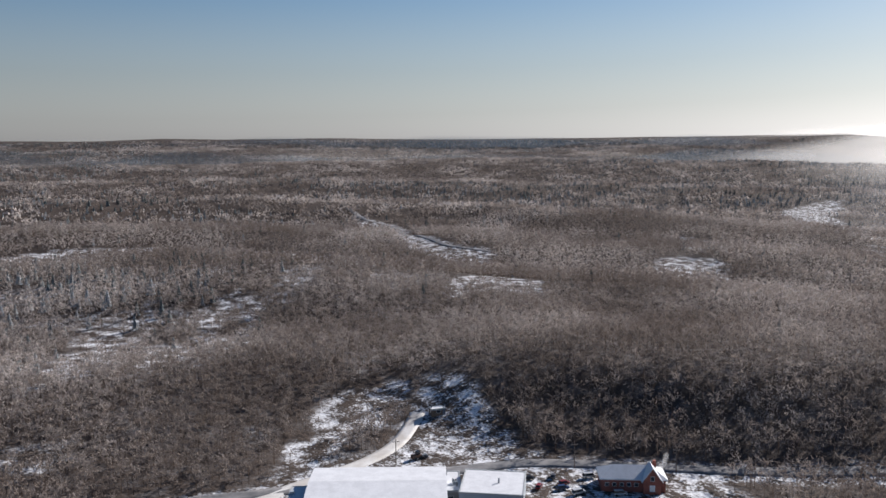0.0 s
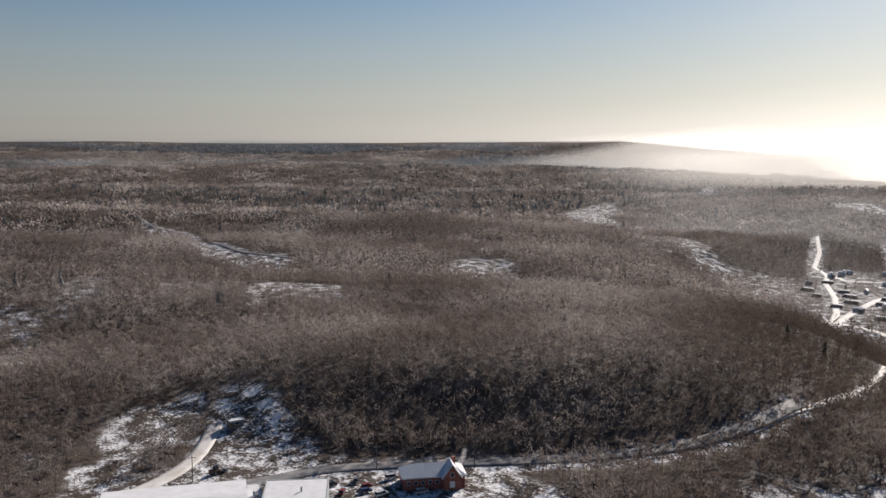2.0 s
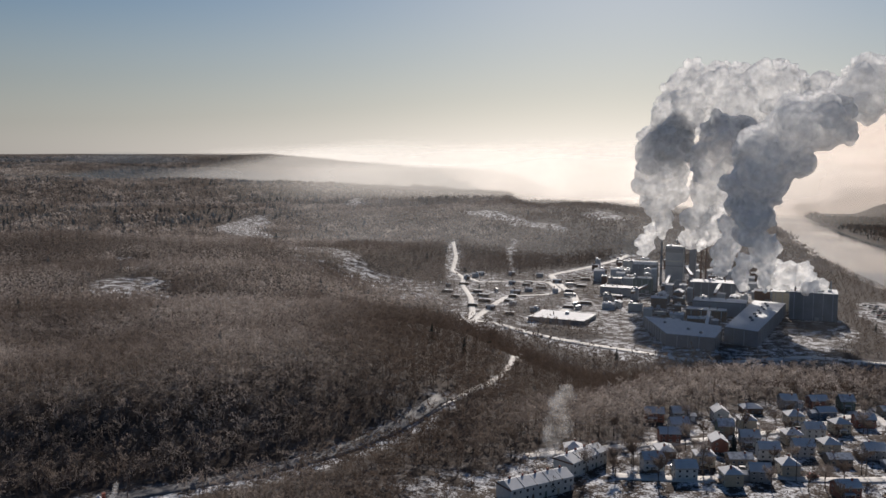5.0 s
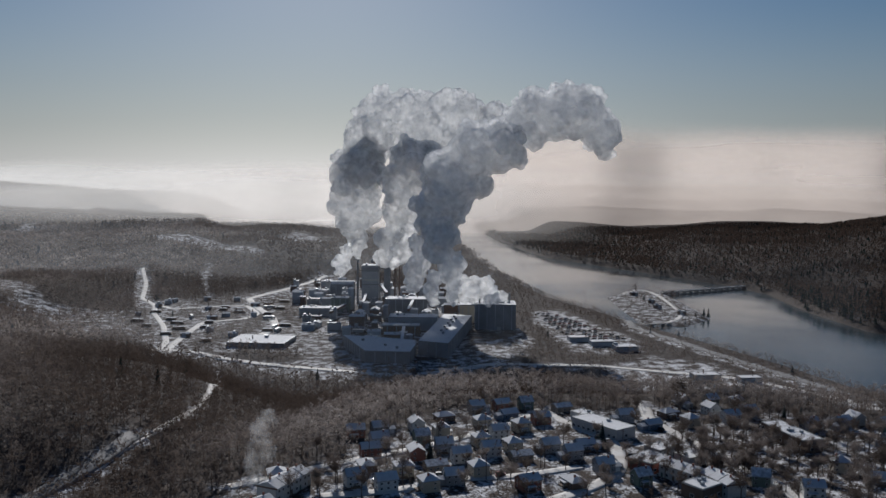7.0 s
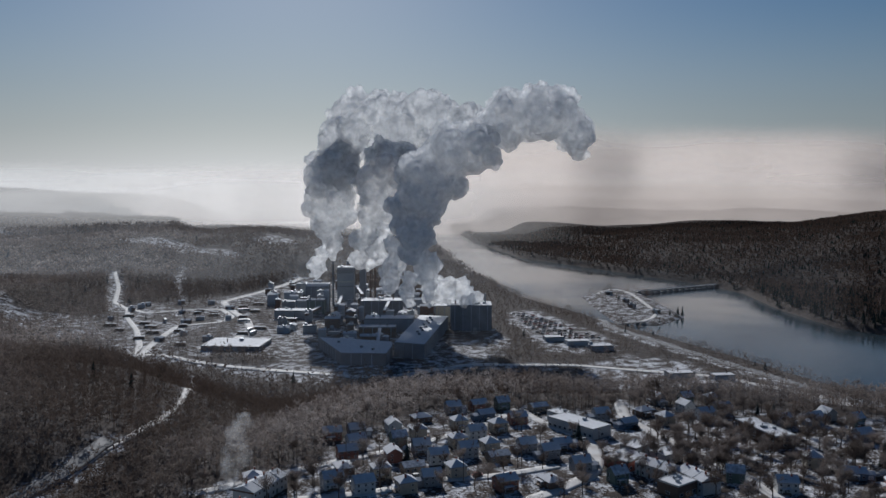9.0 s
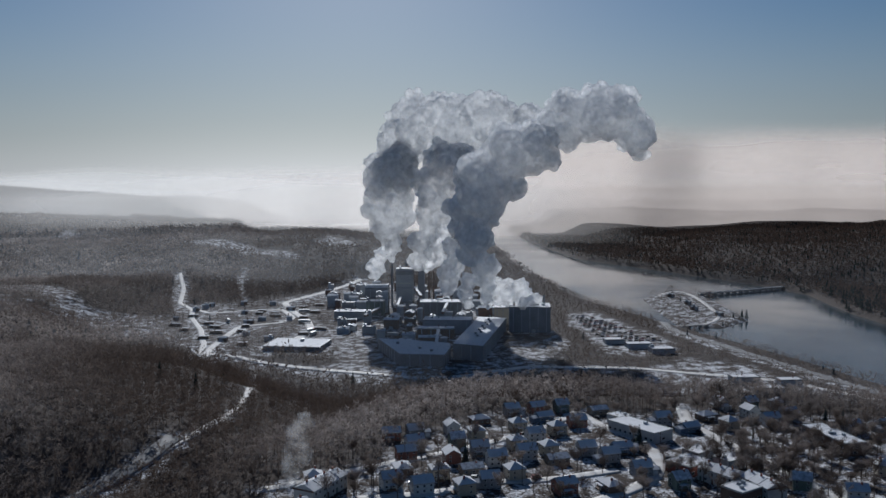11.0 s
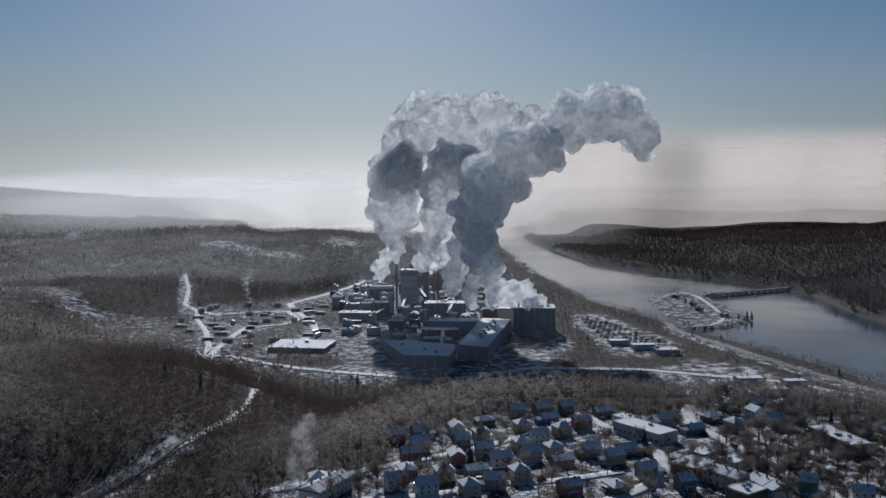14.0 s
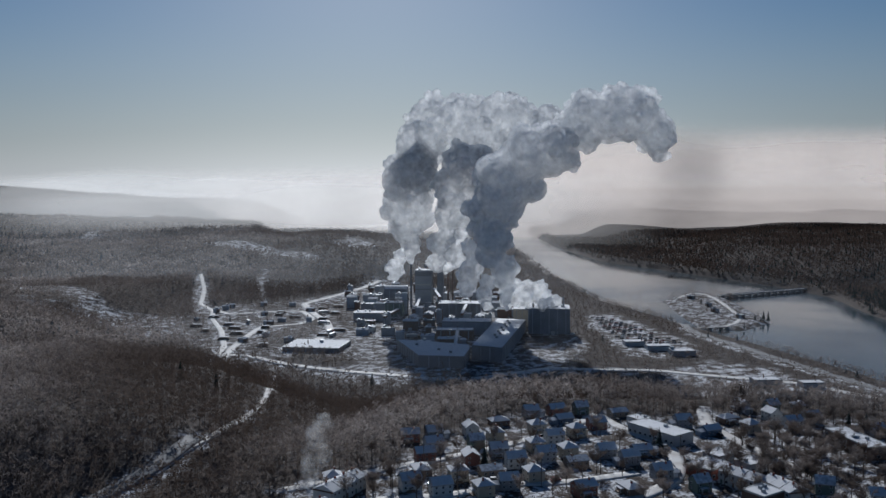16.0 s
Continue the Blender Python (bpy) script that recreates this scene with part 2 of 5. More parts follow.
RIVER = ((760, -700), (745, 19), (745, 88), (822, 173), (900, 279), (961, 367), (1022, 445), (1095, 539), (1254, 680), (1434, 839),
         (1905, 1200), (2300, 1560), (2350, 2150), (2150, 2750), (2500, 3400), (3600, 3300), (4200, 2700), (3400, 2050),
         (2758, 1687), (2231, 1286), (1964, 1064), (1764, 882), (1599, 612), (1474, 408), (1387, 311), (1219, 219), (1101, 132), (1065, 29), (1090, -700))
ISLAND = ((1201, 500), (1318, 505), (1272, 431), (1090, 315), (1010, 322), (1000, 372), (1097, 436))
LOWLAND = ((450, 680), (470, 590), (440, 480), (450, 380), (500, 310), (550, 230), (575, 120), (605, -50), (640, -800), (1200, -800), (1420, 180), (1560, 380), (2800, 1600),
           (4200, 2500), (3600, 3500), (2100, 3000), (1900, 2100), (1600, 1700), (1150, 1250), (800, 1000), (560, 900))
PLATEAU = ((-120, 270), (40, 330), (150, 285), (262, 250), (308, 266), (350, 263), (393, 257), (430, 212), (442, 180), (478, 150), (486, 110), (506, 40), (500, -60),
           (300, -300), (-200, -300), (-260, 100))
YARD = ((600, 830), (728, 927), (790, 890), (939, 890), (1085, 924), (1010, 760), (900, 560), (790, 420), (690, 390), (575, 400), (540, 450), (575, 540), (560, 625), (505, 628), (540, 737))
TOWN_FLAT = ((690, 290), (770, 275), (765, 215), (720, 185), (690, 222), (660, 262))
CAR_LOT = ((940, 492), (975, 472), (870, 352), (827, 306), (790, 350), (790, 372))


# wooded ridges of the country to the north: (bearing, distance, height of the ground) along each crest, then how far it slopes to the near and the far side
RIDGES = (
    (((-4, 425, 8), (2, 408, 17), (16, 400, 21), (28, 415, 19), (35, 430, 8), (40, 430, -4)), 62, 110),
    (((-42, 900, -2), (-21, 900, 2), (-12, 820, 3), (-5, 740, 3), (3, 690, 4), (14, 660, 9), (21, 630, 9), (29, 600, 8), (38, 565, 5), (46, 540, -16)), 150, 75),
    (((-42, 1250, -4), (-25, 1280, 2), (-12, 1220, -3), (-3, 1150, -12), (6, 1050, -8), (14, 980, -6), (24, 960, -8), (33, 950, -22)), 110, 80),
    (((-42, 1700, 6), (-11, 1700, 10), (1, 1580, -1), (14, 1350, -2), (21, 1250, -4), (30, 1250, -14), (40, 1300, -30)), 170, 110),
    (((-42, 2350, 18), (-10, 2350, 16), (1, 2330, 9), (15, 2200, 2), (29, 2000, -3), (38, 1900, -14)), 260, 170),
    (((-42, 3150, 34), (-14, 3150, 34), (8, 3150, 49), (20, 3050, 40), (29, 2950, 27), (37, 2700, 6)), 330, 230),
    (((-42, 4100, 74), (-10, 4150, 78), (4, 4100, 72), (16, 4000, 84), (27, 3900, 66), (34, 3700, 30)), 380, 300))
BASE = ((0, 320, 560, 850, 1100, 1500, 1900, 2600, 3300, 4200, 4860), (0, 0, -8, -16, -20, -22, -26, -16, 12, 52, 110))


def height(x, y):
    """The lie of the land: ridges, the town's shelf, the river's trough and the mill's flat."""
    x, y = np.asarray(x, float), np.asarray(y, float)
    r, az = np.hypot(x, y), np.degrees(np.arctan2(x, y))
    rough = 1.0 - 0.85 * step(60, -10, area_d(x, y, PLATEAU))
    base = np.interp(r, *BASE)
    z = base + ((vnoise(x, y, 420, 1) - 0.5) * 8 + (vnoise(x, y, 130, 2) - 0.5) * 9) * rough * step(250, 700, r)
    for crest, near, far in RIDGES:
        ca, cr, ct = (np.array(c, float) for c in zip(*crest))
        rc = np.interp(az, ca, cr) * (1 + 0.03 * (vnoise(az * 10, 0 * az, 60, int(near)) - 0.5))
        top = np.interp(az, ca, ct) - np.interp(rc, *BASE)
        top = top * step(-60, -45, az) * step(54, 46, az)
        z = z + top * np.exp(-((r - rc) / np.where(r < rc, near, far)) ** 2)
    skyline = np.interp(az, (-40, -22, -18, -14, -9, 0, 12, 20, 25, 29, 35.5, 42), (128, 128, 139, 132, 138, 126, 133, 141, 147, 118, 52, -40)) + 5 * (vnoise(az * 10, 0 * az, 33, 7) - 0.5)
    z = z + (skyline - z) * step(4250, 4850, r) * step(60, 44, az)

    def hill(cx, cy, along, across, turn, top):
        a = radians(turn)
        u, v = (x - cx) * math.sin(a) + (y - cy) * math.cos(a), (x - cx) * math.cos(a) - (y - cy) * math.sin(a)
        return top * np.exp(-(u / along) ** 2 - (v / across) ** 2)

    z += hill(-190, 660, 170, 120, 82, 17)
    low = -40 + (vnoise(x, y, 140, 3) - 0.5) * 4
    z = z + (low - z) * step(95, -10, area_d(x, y, LOWLAND))
    river = area_d(x, y, RIVER)
    # the wooded rise beyond the mill yard, on this side of the river
    z = z + (hill(1330, 1290, 560, 230, 48, 56) + hill(1080, 1500, 420, 190, 60, 16)) * step(0, 260, river) * step(1250, 1550, r)
    z = z + (0.0 + (vnoise(x, y, 90, 4) - 0.5) * 3 - z) * step(55, 0, area_d(x, y, PLATEAU))
    z = z + (-37 - z) * step(60, -5, area_d(x, y, YARD))
    # the wooded hills across the river
    over = step(0, 420, river) * step(1350, 1750, x - 0.25 * y) * step(1900, 900, y)
    z = z + over * (hill(2150, -150, 620, 480, 60, 108) + hill(2500, 500, 520, 420, 60, 8) + hill(2900, 1050, 500, 400, 50, -12)
                    + (vnoise(x, y, 230, 9) - 0.5) * 20)
    z = z + (-54 - z) * step(14, -10, river)
    z = z + (-47 - z) * step(10, -6, area_d(x, y, ISLAND))
    return z


# open ground: outlines and tracks without trees
OPEN_AREAS = (
    # outline, how far the woods keep back on the near side, raggedness, patchy snow
    (YARD, 0.0, 0.15, False), (TOWN_FLAT, 0.07, 0.15, False), (ISLAND, 0.0, 0.15, False), (CAR_LOT, 0.06, 0.15, False),
    (((-95, 262), (-40, 312), (-22, 330), (-15, 362), (-10, 392), (6, 390), (18, 366), (31, 324), (48, 314), (66, 303), (95, 295), (108, 270), (108, 240), (-95, 240)), 0.04, 0.15, False),
    (((-197, 388), (-222, 483), (-228, 532), (-208, 545), (-218, 584), (-232, 665), (-218, 670), (-198, 572), (-183, 480), (-188, 425)), 0.05, 0.7, True),
    (((-164, 440), (-157, 527), (-166, 578), (-152, 640), (-130, 600), (-124, 537), (-130, 502), (-130, 436)), 0.06, 0.7, True),
    (((-60, 296), (-62, 330), (-48, 384), (-22, 388), (-18, 372), (-36, 338), (-42, 300)), 0.0, 1.2, True),
    (((520, 530), (528, 430), (575, 385), (660, 372), (770, 405), (810, 435), (740, 455), (604, 390), (560, 405), (545, 440), (590, 510)), 0.03, 1.0, False),
    (((1057, 1390), (1073, 1342), (1110, 1256), (1085, 1123), (1064, 1071), (1046, 1075), (1056, 1171), (1030, 1244), (1026, 1320)), 0.0, 0.3, False),
    (((1184, 1186), (1320, 1232), (1330, 1147), (1191, 1083)), 0.0, 1.6, True),
    (((222, 889), (253, 918), (298, 887), (272, 841), (227, 842)), 0.08, 1.0, False),
    (((315, 1145), (338, 1120), (362, 1092), (331, 1051), (303, 1076)), 0.05, 1.0, True),
    (((657, 1661), (756, 1752), (836, 1777), (737, 1631), (642, 1415), (622, 1461)), 0.08, 1.0, False),
    (((229, 3973), (458, 3953), (466, 4030), (233, 4053)), 0.0, 1.0, False),
    (((1230, 2150), (1340, 2270), (1380, 2260), (1260, 2140)), 0.08, 1.0, False), (((1742, 2700), (1880, 2850), (1930, 2820), (1770, 2690)), 0.08, 1.0, False))
STRIPS = (
    (6, ((593, 822), (577, 903), (601, 1011), (612, 1112), (600, 1198), (670, 1480))),
    (9, ((799, 1061), (740, 980), (715, 936), (686, 875))), (4, ((968, 1109), (901, 1040), (804, 923))),
    (6, ((519, 1037), (556, 1009), (583, 968), (623, 936), (650, 880))),
    (1.6, ((493, 555), (420, 470), (336, 386), (294, 352))),
    (16, ((-229, 1049), (-149, 1001), (-84, 950))), (13, ((-515, 990), (-458, 1042), (-374, 1079))),
    (11, ((-139, 1461), (-77, 1382), (-30, 1148), (4, 1072), (50, 1030))), (8, ((12, 670), (40, 697), (74, 672))),
    (8, ((257, 793), (317, 773), (350, 755))))
HIGHWAY = ((-110, 272), (-64, 284), (31, 311), (59, 308), (87, 304), (128, 298), (164, 296), (212, 307), (240, 322))
MILL_ROAD = ((505, 660), (524, 632), (527, 564), (532, 504), (548, 428), (574, 396), (644, 372), (700, 300), (716, 183), (690, 100), (640, 20))
RIVER_ROAD = ((1000, 400), (909, 347), (838, 260), (781, 189), (720, 115), (686, 62), (658, 16), (640, -60))
TRACK = ((858, 1135), (800, 1050), (734, 973), (692, 892), (650, 840), (600, 760), (540, 680), (505, 650))
HAUL = ((1063, 933), (960, 895), (876, 867), (807, 847), (754, 775), (714, 711), (665, 656), (616, 632), (560, 621))
SIDE_HAUL = ((700, 900), (685, 850), (724, 835), (760, 800), (720, 740), (689, 724), (641, 744), (594, 710), (540, 669), (502, 635))

STREETS = (
    ((405, 205), (388, 185), (372, 150), (350, 138), (330, 131), (300, 137), (262, 150)),
    ((450, 165), (418, 150), (398, 126), (384, 108), (370, 87), (356, 72), (330, 50)),
    ((330, 148), (316, 156), (300, 166), (284, 186), (264, 192), (240, 215)),
    ((405, 205), (370, 203), (345, 209), (322, 215), (300, 222), (270, 234), (225, 250)))

# where the houses of the town stand
HOME_SPOTS = (
    (335, 237), (358, 236), (381, 231), (357, 213), (392, 222), (380, 211), (402, 213), (409, 195), (334, 222), (314, 207), (331, 198), (346, 197),
    (362, 194), (379, 192), (298, 211), (291, 196), (306, 193), (321, 187), (332, 182), (323, 173), (296, 178), (282, 181), (270, 185), (294, 154),
    (341, 168), (278, 203), (318, 222), (308, 253), (319, 247), (289, 229), (303, 235), (274, 219), (258, 212), (241, 238),
    (261, 199), (339, 156), (354, 157), (405, 144))
RIVER_SIDE_SPOTS = (
    (432, 145), (421, 130), (331, 138), (410, 160), (308, 141), (327, 120), (439, 115), (466, 133), (472, 120), (459, 147), (354, 80), (390, 56),
    (382, 39), (440, 42), (460, 66), (467, 48), (493, 29), (439, 13), (352, 60), (448, 79), (472, 62), (449, 128), (455, 110), (372, 23), (408, 5))


def near_homes(x, y):
    best = np.full(np.shape(x), 1e9)
    for a, b in HOME_SPOTS + RIVER_SIDE_SPOTS:
        best = np.minimum(best, np.hypot(x - a, y - b))
    return best


def around(x, y, pts, pad):
    xs, ys = [p[0] for p in pts], [p[1] for p in pts]
    return (x > min(xs) - pad) & (x < max(xs) + pad) & (y > min(ys) - pad) & (y < max(ys) + pad)


def openness(x, y):
    """1 in the open, 0 in the woods. Woods keep well back from the near side of a clearing."""
    x, y = np.asarray(x, float), np.asarray(y, float)
    o = np.zeros(x.shape)
    wob = (vnoise(x, y, 26, 11) - 0.5) * 18 + (vnoise(x, y, 9, 12) - 0.5) * 8
    patchy = step(0.25, 0.4, vnoise(x, y, 20, 71))

    def clear(pts, k, w, soft, ragged, amount=None):
        """Opens the ground inside an outline (w None) or along a line of half width w."""
        m = around(x * k, y * k, pts, 40)
        if not m.any():
            return
        d = area_d(x[m] * k, y[m] * k, pts) if w is None else line_d(x[m] * k, y[m] * k, pts) - w
        v = step(soft, -soft, d + wob[m] * ragged)
        o[m] = np.maximum(o[m], v if amount is None else v * amount[m])

    for a, back, ragged, spotty in OPEN_AREAS:
        for k in np.arange(1.0, 1.001 + back, 0.03):
            clear(a, k, None, 4, ragged, patchy if spotty else None)
    for w, pts in STRIPS:
        for k in (1.0, 1.025, 1.05, 1.075) if w > 5 else (1.0, 1.018):
            clear(pts, k, w, 2, 0.5 if w > 5 else 0.12)
    for w, pts in ((5, HIGHWAY), (7, MILL_ROAD), (6, RIVER_ROAD)):
        for k in (1.0, 1.02):
            clear(pts, k, w, 3, 0.0)
    town_ways = np.zeros(x.shape)
    for pts in STREETS:
        for k in (1.0, 1.015):
            m = around(x * k, y * k, pts, 12)
            if m.any():
                town_ways[m] = np.maximum(town_ways[m], step(8, 4, line_d(x[m] * k, y[m] * k, pts)))
    shelf, yard, isle, river = (area_d(x, y, p) for p in (PLATEAU, YARD, ISLAND, RIVER))
    o = np.maximum(o, 0.87 * step(-8, -30, shelf) * step(150, 200, x + 0.3 * (270 - y)))
    o = np.maximum(o, np.maximum(town_ways, 0.95 * step(75, 45, np.hypot(x - 365, y - 120))))
    lot = (yard < -6) & (np.degrees(np.arctan2(x, y)) < 47.5)
    o = np.where(lot, np.minimum(o, 0.1 + 0.88 * step(0.42, 0.5, vnoise(x, y, 42, 81))), np.where(yard < 0, np.minimum(o, 0.97), o))
    for w, pts in ((8, TRACK), (11, HAUL), (10, SIDE_HAUL)):
        for k in (1.0, 1.02):
            clear_o = step(w + 3, w - 1, line_d(x * k, y * k, pts))
            o = np.maximum(o, clear_o)
    o = np.where(isle < 0, np.minimum(o, 0.8), o)
    return np.maximum(o, step(8, -2, river) * (isle > 0))


# ---- mesh helpers ----
def sheet(name, co, faces, material, smooth=True, values=()):
    """A mesh object straight from arrays: all faces have the same number of corners. values: stored values per point."""
    me = bpy.data.meshes.new(name)
    n, k = faces.shape
    me.vertices.add(len(co))
    me.vertices.foreach_set("co", np.ascontiguousarray(co, np.float32).ravel())
    me.loops.add(n * k)
    me.loops.foreach_set("vertex_index", np.ascontiguousarray(faces, np.int32).ravel())
    me.polygons.add(n)
    me.polygons.foreach_set("loop_start", np.arange(0, n * k, k, dtype=np.int32))
    me.polygons.foreach_set("use_smooth", np.full(n, smooth))
    for key, v in values:
        me.attributes.new(key, "FLOAT", "POINT").data.foreach_set("value", np.ascontiguousarray(v, np.float32))
    me.update()
    me.validate()
    me.materials.append(material)
    return new(name, me)


def part(name, bm, material, parent, label=""):
    me = bpy.data.meshes.new(name)
    bm.to_mesh(me)
    bm.free()
    me.materials.append(material)
    ob = new(name, me)
    ob.parent = parent
    return tagged(ob, label)


def thing(name, label, category, group="", m=None, kind=""):
    ob = tagged(new(name), label, category, group, kind)
    if m is not None:
        ob.matrix_basis = m
    return ob


def box(x0, y0, z0, x1, y1, z1, bm=None, edge=0.0):
    bm = bm or bmesh.new()
    g = bmesh.ops.create_cube(bm, size=1.0)["verts"]
    for v in g:
        v.co = Vector((x0 + (v.co.x + 0.5) * (x1 - x0), y0 + (v.co.y + 0.5) * (y1 - y0), z0 + (v.co.z + 0.5) * (z1 - z0)))
    if edge:
        bmesh.ops.bevel(bm, geom=list({e for v in g for e in v.link_edges}), offset=edge, segments=2, affect="EDGES")
    return bm


def prism(outline, z0, z1, bm=None):
    """An upright prism on an outline."""
    bm = bm or bmesh.new()
    a = [bm.verts.new((x, y, z0)) for x, y in outline]
    b = [bm.verts.new((x, y, z1)) for x, y in outline]
    n = len(a)
    for i in range(n):
        bm.faces.new((a[i], a[(i + 1) % n], b[(i + 1) % n], b[i]))
    bm.faces.new(b)
    bm.faces.new(a[::-1])
    bmesh.ops.recalc_face_normals(bm, faces=bm.faces)
    return bm


def tube(x, y, z0, z1, r0, r1=None, n=14, bm=None):
    bm = bm or bmesh.new()
    r1 = r0 if r1 is None else r1
    g = bmesh.ops.create_cone(bm, cap_ends=True, segments=n, radius1=r0, radius2=r1, depth=z1 - z0)["verts"]
    bmesh.ops.translate(bm, verts=g, vec=(x, y, (z0 + z1) / 2))
    return bm


def extrude_x(profile, x0, x1, bm=None):
    """A profile in (y, z) drawn along x."""
    bm = bm or bmesh.new()
    a = [bm.verts.new((x0, y, z)) for y, z in profile]
    b = [bm.verts.new((x1, y, z)) for y, z in profile]
    n = len(a)
    for i in range(n):
        bm.faces.new((a[i], a[(i + 1) % n], b[(i + 1) % n], b[i]))
    bm.faces.new(b)
    bm.faces.new(a[::-1])
    bmesh.ops.recalc_face_normals(bm, faces=bm.faces)
    return bm


def ground_at(x, y):
    return float(height(np.array([x]), np.array([y]))[0])


# ---- ground and water ----
rings = np.concatenate(([0.02, 60.0, 130.0], np.geomspace(190.0, 4950.0, 340)))
front, back = np.arange(-42.0, 104.0, 0.36), np.arange(104.0, 318.0, 3.0)
spokes = np.radians(np.concatenate((front, back)))
rr, aa = np.meshgrid(rings, spokes, indexing="ij")
gx, gy = (rr * np.sin(aa)).ravel(), (rr * np.cos(aa)).ravel()
gz = height(gx, gy)
ns, nr = len(spokes), len(rings)
ii, jj = np.meshgrid(np.arange(nr - 1), np.arange(ns), indexing="ij")
ii, jj = ii.ravel(), jj.ravel()
jn = (jj + 1) % ns
quads = np.stack([ii * ns + jj, (ii + 1) * ns + jj, (ii + 1) * ns + jn, ii * ns + jn], 1)
open_here = openness(gx, gy)
open_here = np.where((gx - 0.25 * gy > 1000) & (area_d(gx, gy, ISLAND) > 5), 0.0, open_here)
thin = step(0.62, 0.80, vnoise(gx, gy, 38, 21)) * 0.5 * step(60, -60, gx + 0.05 * gy)
brush = (1 - open_here) * (0.93 + 0.07 * step(700, 1500, np.hypot(gx, gy))) * (1 - thin * step(1200, 700, np.hypot(gx, gy)))
brush = np.where(area_d(gx, gy, YARD) < 0, np.maximum(brush * 0.8, 0.75 * step(0.55, 0.8, vnoise(gx, gy, 24, 61)) + 0.3 * step(0.55, 0.8, vnoise(gx, gy, 9, 62))), brush)
ground = sheet("ground", np.stack([gx, gy, gz], 1), quads[:, ::-1], M_GROUND, True, (("brush", brush),))
tagged(ground, "snow-covered hills with brown brush and leaf litter", "ground", kind="structure")

wx = np.array([[560, -760], [4700, -760], [4700, 3600], [560, 3600]], float)
water = sheet("water", np.column_stack([wx, np.full(4, -50.0)]), np.array([[0, 1, 2, 3]]), M_WATER, False)
tagged(water, "cold grey river with faint ripples between snowy banks", "river", kind="structure")


def road(name, pts, width, material, label, lift=0.25, every=6.0):
    """A ribbon that lies on the land along a line."""
    p = np.array(pts, float)
    s = np.concatenate(([0], np.cumsum(np.hypot(*np.diff(p, axis=0).T))))
    q = np.arange(0, s[-1], every)
    x, y = np.interp(q, s, p[:, 0]), np.interp(q, s, p[:, 1])
    for _ in range(3):
        x[1:-1], y[1:-1] = (x[:-2] + x[1:-1] * 2 + x[2:]) / 4, (y[:-2] + y[1:-1] * 2 + y[2:]) / 4
    tx, ty = np.gradient(x), np.gradient(y)
    ln = np.hypot(tx, ty)
    nx, ny = -ty / ln, tx / ln
    across = np.array([-0.5, -0.46, -0.2, 0.2, 0.46, 0.5]) * width
    up = np.array([-1.2, lift, lift + 0.06, lift + 0.06, lift, -1.2])
    zc = height(x, y)
    vx, vy = x[:, None] + nx[:, None] * across, y[:, None] + ny[:, None] * across
    vz = np.maximum(height(vx.ravel(), vy.ravel()).reshape(vx.shape), zc[:, None]) + up
    m = len(across)
    a, b = np.meshgrid(np.arange(len(q) - 1), np.arange(m - 1), indexing="ij")
    a, b = a.ravel(), b.ravel()
    f = np.stack([a * m + b, a * m + b + 1, (a + 1) * m + b + 1, (a + 1) * m + b], 1)
    ob = sheet(name, np.stack([vx.ravel(), vy.ravel(), vz.ravel()], 1), f[:, ::-1], material)
    return tagged(ob, label, "road", kind="structure")


road("road_1", HIGHWAY, 8, M_ASPHALT, "dark salted highway between banks of ploughed snow")
road("road_2", MILL_ROAD, 9, M_ROAD, "packed-snow road along the edge of the mill")
road("road_3", RIVER_ROAD, 10, M_ASPHALT, "dark road along the snowy river bank")
road("road_4", TRACK, 7, M_ROAD, "packed-snow track down the hill into the yard")
road("road_9", SIDE_HAUL, 8, M_ROAD, "packed-snow side loop between stacks in the yard")
road("road_5", HAUL, 10, M_ROAD, "packed-snow haul road across the yard")
road("road_6", ((-80, 250), (-60, 283), (-34, 307), (-26, 316), (-18, 331), (-10, 365)), 7, M_ROAD, "ploughed snow track up to a gravel pit")
road("road_8", ((-170, 1540), (-139, 1461), (-77, 1382), (-30, 1148), (4, 1072), (58, 1020)), 10, M_ASPHALT, "dark highway cut through distant woods", 0.3)
road("road_7", ((493, 555), (420, 470), (336, 386), (294, 352), (249, 321), (202, 301)), 3.6, M_ROAD, "narrow snowy trail through bare woods")


